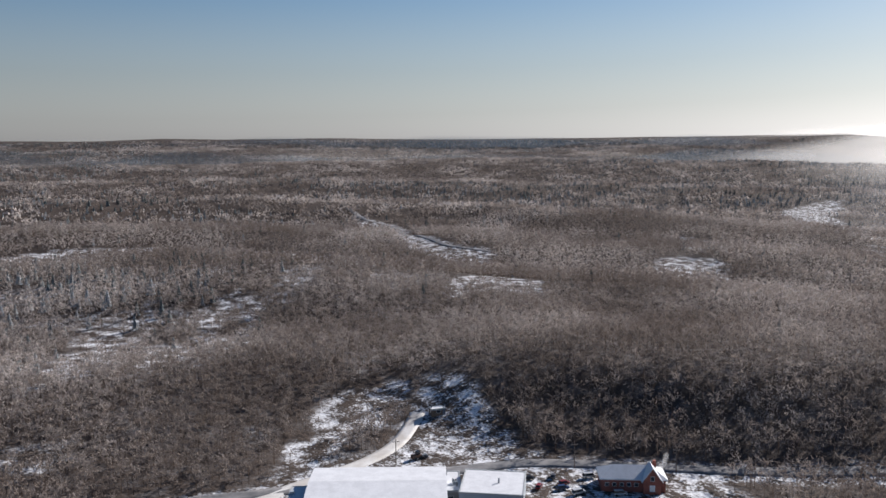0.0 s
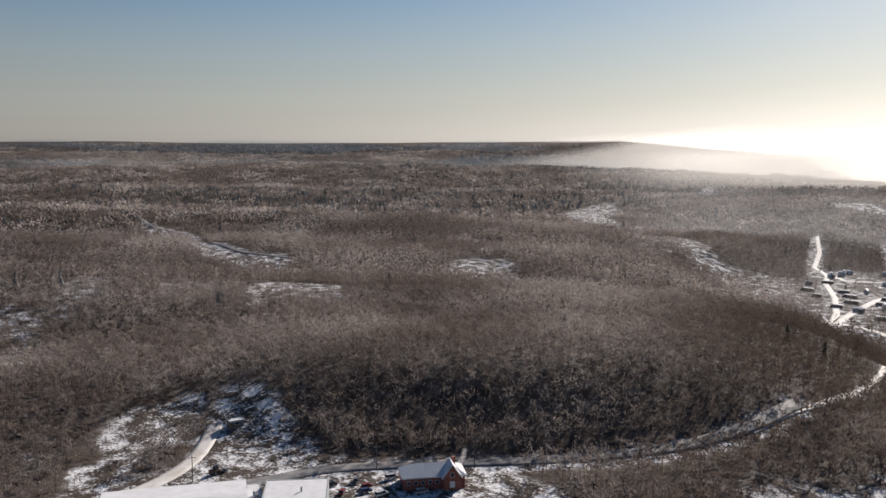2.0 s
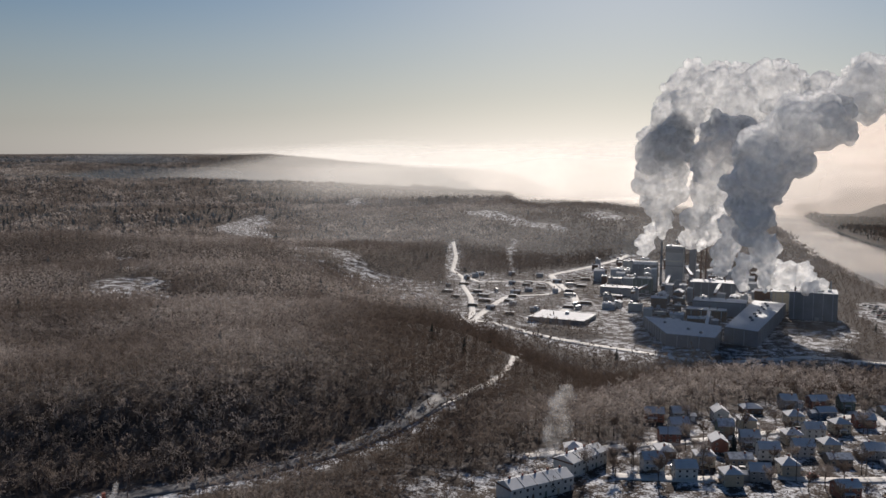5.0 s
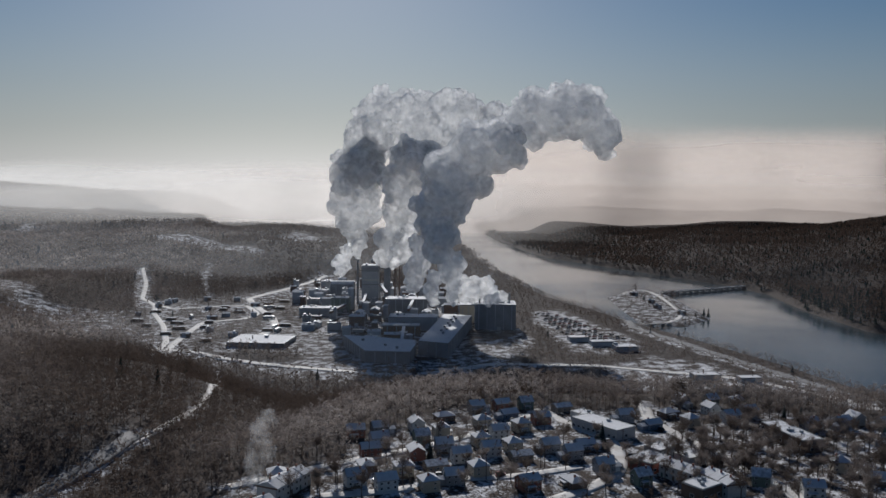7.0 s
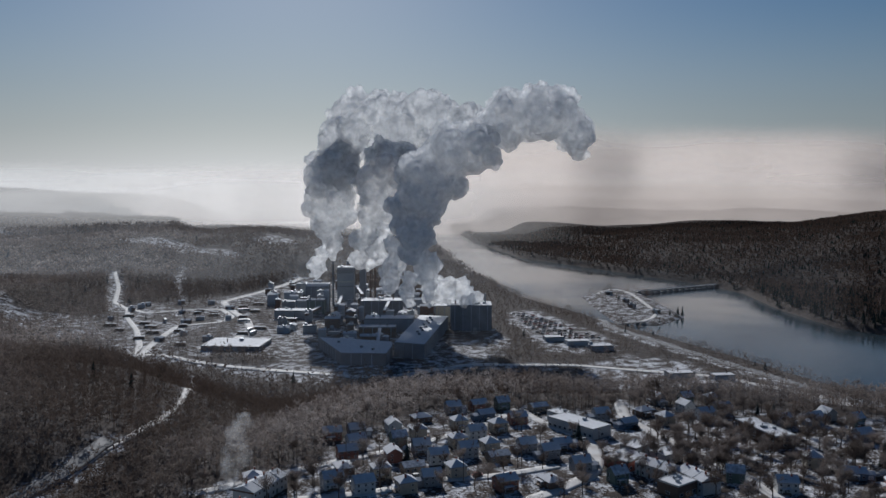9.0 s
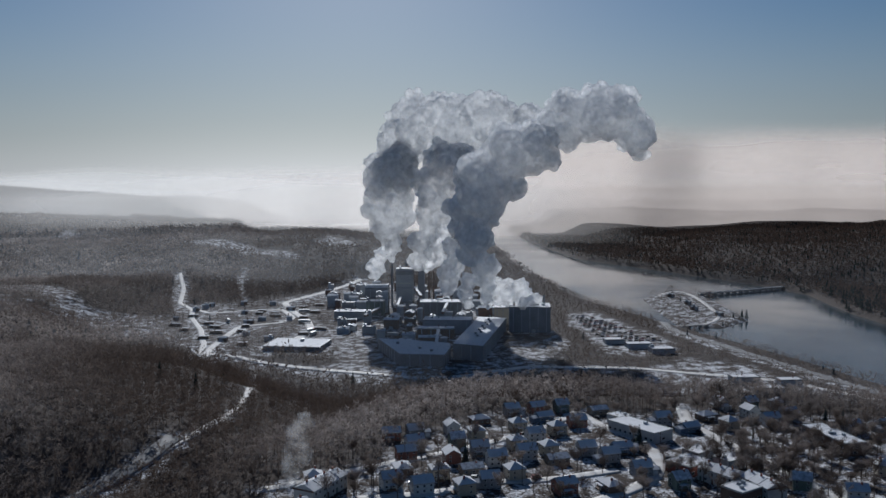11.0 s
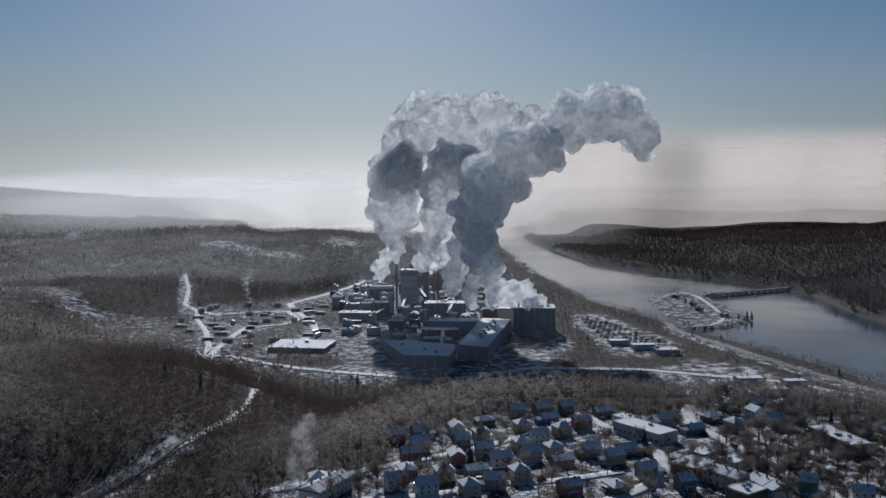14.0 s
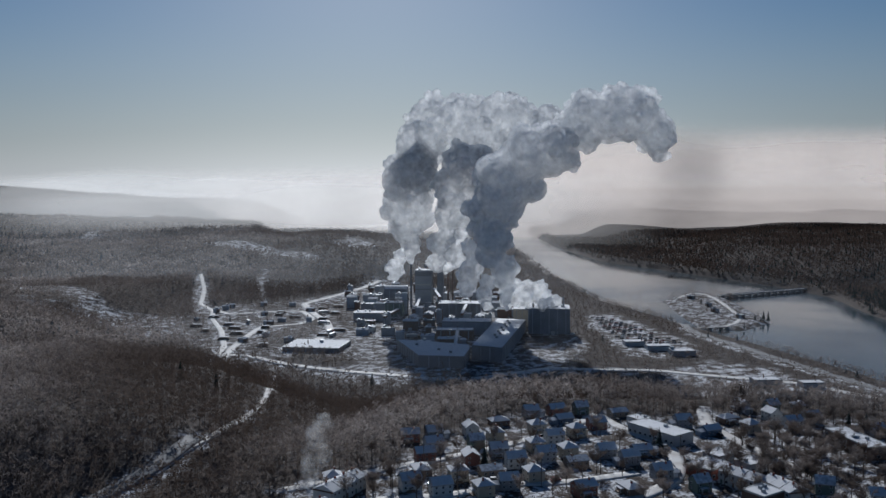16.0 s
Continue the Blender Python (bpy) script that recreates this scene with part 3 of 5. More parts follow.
# ---- woods ----
def tree_patterns(kind, count, rng):
    """A few small trees, 1 m tall, as point and triangle arrays: thin trunk, rising limbs and a spray of twigs; or a tiered fir."""
    out = []
    for _ in range(count):
        v, f, tip = [], [], []

        def blade(p, q, w):
            d = q - p
            s = np.cross(d, rng.normal(size=3))
            s = s / (np.linalg.norm(s) + 1e-9) * w
            k = len(v)
            v.extend([p - s, p + s, q])
            f.append((k, k + 1, k + 2))
            return k

        def shade(*t):
            tip.extend(t)

        def crown(limbs, twigs, low, wide, length, half):
            """Sprays of twigs round the ends of a few rising limbs."""
            for i in range(limbs):
                a, h = i * 2.4 + rng.uniform(-0.5, 0.5), rng.uniform(0.0, 1.0)
                reach = wide * math.sqrt(max(0.04, 1 - (2 * h - 0.8) ** 2 / 1.45)) * rng.uniform(0.35, 0.85)
                c = np.array([math.cos(a) * reach, math.sin(a) * reach, low + (0.93 - low) * h])
                for _ in range(twigs):
                    o = rng.normal(size=3)
                    o = o / np.linalg.norm(o) * rng.uniform(0.25, 1.0) * 0.115
                    d = o + np.array([0, 0, 0.05]) + rng.normal(size=3) * 0.03
                    d = d / np.linalg.norm(d) * rng.uniform(*length)
                    blade(c + o - d * 0.5, c + o + d * 0.5, rng.uniform(*half)); shade(0.45, 0.45, 1.0)

        if kind == "near":
            blade(np.zeros(3), np.array([0, 0, 0.85]), 0.010); shade(0, 0, 0.2)
            blade(np.array([0.004, 0, 0.3]), np.array([rng.uniform(-.12, .12), rng.uniform(-.12, .12), 0.8]), 0.008); shade(0, 0, 0.2)
            crown(8, 6, 0.34, 0.24, (0.07, 0.14), (0.010, 0.018))
        elif kind == "mid":
            blade(np.zeros(3), np.array([0, 0, 0.75]), 0.016); shade(0, 0, 0.2)
            crown(6, 3, 0.34, 0.3, (0.12, 0.2), (0.026, 0.042))
        elif kind == "far":
            for i in range(13):
                a, w = rng.uniform(0, 6.283), math.sqrt(rng.uniform(0.0, 1.0)) * 0.72
                p = np.array([math.cos(a) * w, math.sin(a) * w, rng.uniform(0.1, 0.6)])
                q = p + np.array([rng.normal() * 0.12, rng.normal() * 0.12, rng.uniform(0.12, 0.32)])
                blade(p, q, rng.uniform(0.09, 0.16)); shade(0.45, 0.45, 1.0)
        else:
            tiers = 5 if kind == "fir" else 3
            for i in range(tiers):
                z0, z1 = 0.1 + 0.8 * i / tiers, min(1.0, 0.1 + 0.8 * (i + 1.7) / tiers)
                w, n = 0.2 * (1 - i / tiers) + 0.03, 5
                t0 = rng.uniform(0, 6.28)
                for j in range(n):
                    a, b = t0 + j * 6.283 / n, t0 + (j + 0.8) * 6.283 / n
                    k = len(v)
                    v.extend([np.array([math.cos(a) * w * rng.uniform(0.7, 1.15), math.sin(a) * w, z0 - rng.uniform(0, 0.03)]),
                              np.array([math.cos(b) * w, math.sin(b) * w * rng.uniform(0.7, 1.15), z0]), np.array([0, 0, z1])])
                    f.append((k, k + 1, k + 2)); shade(0.7, 0.7, 0.2)
        out.append((np.array(v), np.array(f), np.array(tip)))
    return out


def scatter(rng, cell, r0, r1, a0, a1):
    """Jittered places in a ring sector round the hill."""
    g = np.arange(-r1, r1, cell)
    x, y = np.meshgrid(g, g)
    x, y = x.ravel(), y.ravel()
    x, y = x + rng.uniform(-0.5, 0.5, x.shape) * cell * 1.1, y + rng.uniform(-0.5, 0.5, y.shape) * cell * 1.1
    r, az = np.hypot(x, y), np.degrees(np.arctan2(x, y))
    ok = (r > r0) & (r < r1) & (az > a0) & (az < a1)
    return x[ok], y[ok]


def fir_share(x, y):
    """Where conifers stand."""
    far = step(1500, 2600, np.hypot(x, y))
    left = np.exp(-((x + 330) / 130) ** 2 - ((y - 640) / 160) ** 2)
    band = step(0.42, 0.6, vnoise(x, y * 3.0, 700, 33)) * step(1300, 1700, np.hypot(x, y)) * 0.5
    dale = np.exp(-(line_d(x, y, ((160, 1900), (560, 1750), (800, 1800))) / 160) ** 2)
    return np.clip(0.0008 + 0.004 * step(500, 900, np.hypot(x, y)) + 0.15 * left + 0.5 * dale + 0.3 * step(900, 1050, x - 0.8 * y) + band * step(34, 24, np.degrees(np.arctan2(x, y))) + far * 0.25 * step(0.5, 0.75, vnoise(x, y, 520, 31)), 0, 0.95)


def wood(name, patterns, x, y, tall, rng, material, label):
    z = height(x, y)
    keep = z > -49.3
    x, y, z, tall = x[keep], y[keep], z[keep], tall[keep]
    r, az = np.hypot(x, y), np.degrees(np.arctan2(x, y))
    # real frost, plus sunlit brightness and haze painted into the northern woods
    frost_and_light = np.clip(0.14 + 0.75 * step(700, 950, r) * (1 - 0.5 * step(2200, 3200, r)) * step(46, 30, az) + (0.85 + 0.25 * step(800, 600, r)) * step(36, 22, az) - 1.4 * step(880, 980, x - 0.8 * y)
                     + 0.7 * step(0.4, 0.75, vnoise(x, y, 230, 51)) * step(500, 800, r)
                     + 1.3 * step(55, 10, np.abs(area_d(x, y, PLATEAU) - 8)) * step(34, 44, az), 0, 1.4) * rng.uniform(0.5, 1.25, len(x))
    which = rng.integers(0, len(patterns), len(x))
    cos, faces, tips, tones, base = [], [], [], [], 0
    for k, (v, f, tip) in enumerate(patterns):
        s = which == k
        n = s.sum()
        if not n:
            continue
        a = rng.uniform(0, 6.283, n)
        h = tall[s]
        wide = h * rng.uniform(0.8, 1.25, n)
        c, sn = np.cos(a), np.sin(a)
        px = (v[None, :, 0] * c[:, None] - v[None, :, 1] * sn[:, None]) * wide[:, None] + x[s][:, None]
        py = (v[None, :, 0] * sn[:, None] + v[None, :, 1] * c[:, None]) * wide[:, None] + y[s][:, None]
        pz = v[None, :, 2] * h[:, None] + z[s][:, None] - 0.2
        cos.append(np.stack([px.ravel(), py.ravel(), pz.ravel()], 1))
        faces.append((f[None] + (np.arange(n) * len(v))[:, None, None]).reshape(-1, 3) + base)
        tips.append((tip[None] * frost_and_light[s][:, None]).ravel())
        # across the river the hill's shade is put into darker tree tones
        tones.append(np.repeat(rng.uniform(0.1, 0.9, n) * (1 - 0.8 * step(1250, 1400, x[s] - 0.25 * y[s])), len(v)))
        base += n * len(v)
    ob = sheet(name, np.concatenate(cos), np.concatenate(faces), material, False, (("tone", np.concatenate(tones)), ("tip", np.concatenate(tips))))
    return tagged(ob, label, "forest", kind="stuff")


def stunted(x, y):
    """Low growth on the flats between the town's shelf, the mill and the near river bank: 1 there, 0 in the tall woods."""
    flat = step(20, -30, area_d(x, y, LOWLAND)) * step(1500, 1250, np.hypot(x, y)) * step(900, 850, x - 0.8 * y)
    town = 0.75 * step(-15, -35, area_d(x, y, PLATEAU)) * step(150, 200, x + 0.3 * (270 - y))
    return np.maximum(np.maximum(flat * step(52, 58, np.degrees(np.arctan2(x, y))), town), step(10, -10, area_d(x, y, YARD)))


def plant_woods():
    rng = np.random.default_rng(4)
    zones = (("near", "fir", 4.4, 230, 660, -33, 97, 12.5, 11.5), ("mid", "fir", 6.2, 660, 1420, -31, 96, 12.5, 12.0),
             ("far", "fir_far", 17.0, 1420, 4600, -31, 60, 13.0, 11.0), ("far", "fir_far", 9.5, 1420, 2700, 60, 95, 9.5, 8.0))
    for zone, fir, cell, r0, r1, a0, a1, ht, hf in zones:
        x, y = scatter(rng, cell, r0, r1, a0, a1)
        if r1 > 4000:
            out_of_sight = (np.hypot(x, y) > 3300) & (np.degrees(np.arctan2(x, y)) > 48)
            x, y = x[~out_of_sight], y[~out_of_sight]
        low = stunted(x, y)
        dens = 1 - openness(x, y)
        dens *= 1 - 0.55 * step(0.62, 0.80, vnoise(x, y, 38, 21)) * step(60, -60, x + 0.05 * y)
        dens = np.maximum(dens, 0.02 * (area_d(x, y, PLATEAU) > 0) * (area_d(x, y, RIVER) > 4))
        dens = np.where((np.hypot(x, y) < 660) & (near_homes(x, y) < 6.5), 0.0, dens)
        ok = rng.uniform(size=len(x)) < dens
        x, y, low = x[ok], y[ok], low[ok]
        firs = rng.uniform(size=len(x)) < fir_share(x, y)
        tall = rng.uniform(0.7, 1.2, len(x)) * (0.8 + 0.4 * vnoise(x, y, 60, 41)) * (1 - 0.45 * low)
        b = ~firs
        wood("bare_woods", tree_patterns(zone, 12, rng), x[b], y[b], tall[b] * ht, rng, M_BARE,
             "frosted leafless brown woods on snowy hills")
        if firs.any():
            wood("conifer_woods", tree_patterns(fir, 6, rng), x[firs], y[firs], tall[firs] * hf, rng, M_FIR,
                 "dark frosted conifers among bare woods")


plant_woods()


# ---- steam and mist ----
SIDE = Vector((math.cos(radians(55)), -math.sin(radians(55)), 0))
AWAY = Vector((math.sin(radians(55)), math.cos(radians(55)), 0))


def round_form(cuts):
    bm = bmesh.new()
    bmesh.ops.create_icosphere(bm, subdivisions=cuts, radius=1.0)
    v = np.array([p.co[:] for p in bm.verts])
    f = np.array([[p.index for p in q.verts] for q in bm.faces])
    bm.free()
    return v, f


BALL_V, BALL_F = round_form(2)


def billows(spine, dist, rng, ranks):
    """Centres and radii of the billows of a steam column along a bending line of (bearing, rise, girth), in degrees as seen from the hill, dist metres away:
    large ones on the line, and on each of them smaller ones, rank after rank."""
    p = np.array([(dist * math.sin(radians(a - 55)), dist * math.cos(radians(a - 55)), 120 + dist * math.tan(radians(e)), dist * math.tan(radians(g))) for a, e, g in spine])
    cs, rs = [], []
    for k in range(len(p) - 1):
        n = max(2, int(round(2.2 * np.linalg.norm(p[k + 1][:3] - p[k][:3]) / (p[k][3] + p[k + 1][3]))))
        for i in range(n):
            s = (i + rng.uniform(0.1, 0.9)) / n
            u, v, z, r = p[k] * (1 - s) + p[k + 1] * s
            d = rng.normal(size=3) * r * 0.16
            cs.append(np.array(SIDE * (u + d[0]) + AWAY * (v + d[1])) + np.array([0, 0, z + d[2]]))
            rs.append(r * rng.uniform(0.66, 0.86))
    cs, rs = [np.array(cs)], [np.array(rs)]
    for count, size in ranks:
        c, r = cs[-1], rs[-1]
        d = rng.normal(size=(len(c), count, 3))
        d /= np.linalg.norm(d, axis=2, keepdims=True)
        rr = r[:, None] * rng.uniform(size * 0.7, size * 1.3, (len(c), count))
        cs.append((c[:, None] + d * (r[:, None] * rng.uniform(0.82, 1.0, (len(c), count)))[..., None]).reshape(-1, 3))
        rs.append(rr.ravel())
    return cs, rs


def shell(name, c, r, voxel, material, label, curl):
    """One closed skin round a heap of billows."""
    co = (BALL_V[None] * r[:, None, None] + c[:, None, :]).reshape(-1, 3)
    f = (BALL_F[None] + (np.arange(len(c)) * len(BALL_V))[:, None, None]).reshape(-1, 3)
    ob = sheet(name, co, f, material)
    rm = ob.modifiers.new("fuse", "REMESH")
    rm.mode, rm.voxel_size, rm.use_smooth_shade = "VOXEL", voxel, True
    for key, wave, strength in (("curl", 9.0 * curl, 4.2 * curl), ("fray", 3.2 * curl, 1.7 * curl)):
        tx = bpy.data.textures.new(key, "CLOUDS")
        tx.noise_scale, tx.noise_depth = wave, 2
        dm = ob.modifiers.new(key, "DISPLACE")
        dm.texture, dm.strength, dm.mid_level, dm.texture_coords = tx, strength, 0.5, "GLOBAL"
    return tagged(ob, label, "steam", kind="stuff")


def plume(spine, dist, seed, label, core):
    """A billowing column: a dense heart, a paler coat and a thin outer veil, one inside the other."""
    cs, rs = billows(spine, dist, np.random.default_rng(seed), ((9, 0.42), (5, 0.42)))
    shell("steam_plume", np.concatenate(cs), np.concatenate(rs), 1.7, M_VEIL, label, 1.0)
    shell("steam_coat", np.concatenate(cs[:2]), np.concatenate([rs[0] * 0.88, rs[1] * 0.85]), 2.4, M_COAT, "pale coat of steam within a plume", 1.0)
    shell("steam_heart", np.concatenate(cs[:2]), np.concatenate([rs[0] * 0.74, rs[1] * 0.6]), 2.6, core, "dense heart of a steam plume", 1.0)


def wisp(spine, dist, seed, label, fine=1.0, name="steam_wisp"):
    """Torn thin steam with nothing dense inside; smoke has a second veil within."""
    cs, rs = billows(spine, dist, np.random.default_rng(seed), ((8, 0.5), (4, 0.45)))
    shell(name, np.concatenate(cs), np.concatenate(rs), 1.5 * fine, M_WISP if fine == 1.0 else M_SMOKE, label, 1.0 * fine)
    if fine < 1.0:
        shell(name, np.concatenate(cs[:2]), np.concatenate([rs[0] * 0.7, rs[1] * 0.7]), 1.8 * fine, M_SMOKE, label, 0.8 * fine)


M_VEIL = steam_material("steam_veil", 0.35, 0.95)
M_COAT = steam_material("steam_coat", 0.12, 0.4)
M_CORE = steam_material("steam_heart", 0.62, 0.85)
M_CORE_LIGHT = steam_material("steam_light_heart", 0.12, 0.3)
M_CORE_MID = steam_material("steam_middling_heart", 0.15, 0.35)
M_WISP = steam_material("torn_steam", 0.3, 1.0)
M_SMOKE = steam_material("thin_smoke", 0.0, 0.16)

plume(((50.64, -4.99, 0.26), (50.86, -3.75, 0.67), (50.52, -2.32, 1.35), (50.41, -0.75, 1.72), (50.86, 0.68, 1.87), (51.15, 1.42, 1.80)), 1115, 1,
      "tall billowing white steam plume from the mill stack", M_CORE_MID)
plume(((51.08, 1.87, 1.72), (51.60, 3.14, 2.09), (52.64, 4.25, 2.17), (54.44, 3.82, 2.24), (56.00, 4.41, 2.32), (57.57, 3.90, 2.17), (59.10, 3.27, 1.87), (60.20, 3.64, 1.35)), 1120, 2,
      "broad white steam cloud over the mill roofs", M_CORE_LIGHT)
plume(((52.30, -5.55, 0.52), (52.67, -4.12, 0.90), (53.27, -2.61, 1.12), (53.41, -0.81, 1.42), (54.08, 0.77, 1.72), (55.57, 1.45, 1.72)), 1060, 16,
      "pale steam filling the gap between two columns", M_CORE_LIGHT)
plume(((57.27, -8.14, 0.22), (57.07, -6.91, 0.56), (56.45, -5.03, 1.20), (55.99, -3.35, 1.57), (56.42, -1.54, 1.94), (57.53, 0.34, 2.32), (59.30, 1.83, 2.39), (60.77, 2.80, 1.80)), 910, 3,
      "dark-sided steam column leaning over the mill", M_CORE)
plume(((61.19, 4.04, 1.05), (62.14, 4.33, 1.65), (63.52, 4.39, 2.17), (65.11, 4.23, 2.17), (66.42, 3.50, 1.72), (67.29, 2.56, 1.12)), 930, 4,
      "detached billowing head of a steam plume", M_CORE)
wisp(((49.51, -6.07, 0.45), (49.66, -5.25, 0.60), (50.11, -4.57, 0.52), (50.34, -3.75, 0.45)), 1120, 6, "torn sunlit steam beside the mill stack")
wisp(((53.17, -5.81, 0.45), (53.54, -4.68, 0.75), (54.10, -3.73, 0.82), (54.47, -2.60, 0.67)), 1060, 13, "bright ragged steam behind the boiler house")
wisp(((54.50, -7.42, 0.45), (54.72, -6.18, 0.82), (55.06, -4.93, 0.90), (54.93, -3.73, 0.67)), 1000, 5, "torn sunlit steam drifting over mill roofs")
wisp(((55.83, -8.04, 0.37), (55.64, -7.11, 0.67), (55.86, -6.06, 0.75)), 950, 12, "bright ragged steam rising between mill halls")
wisp(((57.08, -7.66, 0.52), (57.90, -6.90, 0.97), (58.96, -6.88, 1.05), (60.09, -7.35, 0.67)), 940, 7, "low steam drifting off a mill roof")
wisp(((59.23, -8.00, 0.30), (59.71, -7.50, 0.52), (60.47, -7.60, 0.37)), 915, 15, "steam drifting from the power house roof")
wisp(((43.6, -19.4, .3), (44.0, -18.0, .9), (44.6, -16.2, 1.0), (45.0, -14.8, .6)), 330, 9, "thin pale smoke drifting over frosted trees", 0.35, "chimney_smoke")
wisp(((14.6, -21.0, .12), (14.9, -20.6, .22), (15.1, -20.0, .2)), 300, 10, "small puff of smoke above a brick hall", 0.2, "chimney_smoke")


def mist(name, r, a0, a1, material, label, soft, crest, foot, fade, share=1.0, turn=(44, 66)):
    """A curtain of mist or painted haze that stands across the valley. crest and foot: pairs of rises, in degrees as
    seen from the hill, at its two ends; it thins towards both.
    """
    az = np.radians(np.linspace(a0, a1, 140))
    deg = np.degrees(az)
    k = step(*turn, deg)
    top = crest[0] + (crest[1] - crest[0]) * k - 1.0 * step(70, 92, deg) * (crest[1] > 2) + 0.8 * (vnoise(deg * 60, deg * 0, 330, int(r) % 17) - 0.5)
    low = foot[0] + (foot[1] - foot[0]) * step(30, 46, deg)
    h = np.linspace(0, 1, 36)
    rise = (low[:, None] - 1.6) * (1 - h) + top[:, None] * h
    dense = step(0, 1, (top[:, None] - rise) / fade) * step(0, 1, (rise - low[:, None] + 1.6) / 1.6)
    # share below 1 puts the glow towards the sun into the haze's density
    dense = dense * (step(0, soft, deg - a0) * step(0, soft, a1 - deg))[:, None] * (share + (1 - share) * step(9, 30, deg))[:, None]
    R = r + 120 * (vnoise(deg * 40, deg * 0, 220, 3) - 0.5)[:, None] + 0 * rise
    Z = 120 + R * np.tan(np.radians(rise))
    A = az[:, None] + 0 * rise
    m = len(h)
    a, b = np.meshgrid(np.arange(len(az) - 1), np.arange(m - 1), indexing="ij")
    a, b = a.ravel(), b.ravel()
    f = np.stack([a * m + b, (a + 1) * m + b, (a + 1) * m + b + 1, a * m + b + 1], 1)
    ob = sheet(name, np.stack([(R * np.sin(A)).ravel(), (R * np.cos(A)).ravel(), Z.ravel()], 1), f, material, True, (("dense", dense.ravel()),))
    return tagged(ob, label, "mist", kind="stuff")


M_MIST = mist_material("river_mist", (0.62, 0.55, 0.505), 0.75, (0.0012, 0.0012, 0.004))
M_DRIFT = mist_material("drifting_mist", (0.62, 0.555, 0.51), 0.5, (0.002, 0.002, 0.008))
M_LOW = mist_material("low_mist", (0.80, 0.77, 0.74), 0.22, (0.003, 0.003, 0.012))
M_HAZE = mist_material("thin_haze", (0.78, 0.765, 0.745), 0.62, (0.0006, 0.0006, 0.003))
for r, a0, soft, crest in ((1150, 58, 30, (0.5, 3.2)), (1500, 57, 22, (0.5, 3.6)), (1950, 55, 18, (0.5, 3.6))):
    mist("mist_bank", r, a0, 130, M_DRIFT, "drifting ragged mist high over the river", soft, crest, (0.4, 0.4) if r < 1200 else (1.0, 1.0), 2.4)
for r, a0, crest in ((2900, 45, (1.0, 3.9)), (3600, 37, (1.0, 4.4)), (4200, 31, (1.2, 4.3))):
    mist("mist_bank", r, a0, 120, M_MIST, "bank of pale backlit mist over the river", 9, crest, (-1.5, -3.4), 2.3)
for r, a0, a1, crest, share in ((2600, 20, 70, (-0.4, 0.3), 0.3), (3300, -50, 70, (-0.6, 0.9), 0.16), (4680, -50, 70, (0.15, 1.3), 0.3)):
    mist("haze_bank", r, a0, a1, M_HAZE, "thin bright haze over distant wooded hills", 14, crest, (-1.6, -2.0), 0.9, share, (14, 30))
# distance haze put into the colour of dark blue sheets before far hills
M_BLUE = mist_material("painted_distance_haze", (0.05, 0.075, 0.105), 0.6, (0.0006, 0.0006, 0.003))
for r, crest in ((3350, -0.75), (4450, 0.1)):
    mist("painted_haze_sheet", r, -50, 34, M_BLUE, "dark blue sheet painting haze before the farthest hills", 10, (crest, crest), (-1.9, -1.9), 0.35)
# aerial haze painted as faint pale sheets that lift the darks behind them
M_AIR = mist_material("painted_near_air", (0.76, 0.82, 0.92), 0.02, (0.002, 0.002, 0.006))
M_AIR_FAR = mist_material("painted_far_air", (0.82, 0.85, 0.9), 0.09, (0.002, 0.002, 0.006))
mist("air_haze_sheet", 590, 30, 116, M_AIR, "faint pale blue sheet painting haze in the valley", 10, (-2.0, -2.0), (-15, -15), 5.0)
mist("air_haze_sheet", 1380, 20, 66, M_AIR_FAR, "faint pale blue sheet painting haze behind the mill", 12, (-0.5, -0.5), (-8, -8), 3.0)
for r, a0, a1, top in ((2350, 44, 68, -2.2),):
    mist("river_mist", r, a0, a1, M_LOW, "low bright mist drifting on the cold river", 8, (top, top), (top - 1.2, top - 1.2), 0.9)


# ---- houses of the town ----
def window(parent, x, y, z, w, h, face, glass=None):
    """A window proud of a wall: white frame with a dark pane. face: 'x' or 'y', the axis that the wall looks along, signed."""
    s = 1 if face[0] == "+" else -1
    bm = bmesh.new()
    t = 0.09
    if face[1] == "y":
        box(x - w / 2, y - 0.05 * s, z - h / 2, x + w / 2, y + t * s, z + h / 2, bm)
        pane = box(x - w / 2 + 0.1, y + 0.02 * s, z - h / 2 + 0.1, x + w / 2 - 0.1, y + (t + 0.02) * s, z + h / 2 - 0.1)
    else:
        box(x - 0.05 * s, y - w / 2, z - h / 2, x + t * s, y + w / 2, z + h / 2, bm)
        pane = box(x + 0.02 * s, y - w / 2 + 0.1, z - h / 2 + 0.1, x + (t + 0.02) * s, y + w / 2 - 0.1, z + h / 2 - 0.1)
    fr = part("window", bm, M_TRIM, parent)
    part("pane", pane, glass or M_GLASS, fr, "dark reflecting glass")


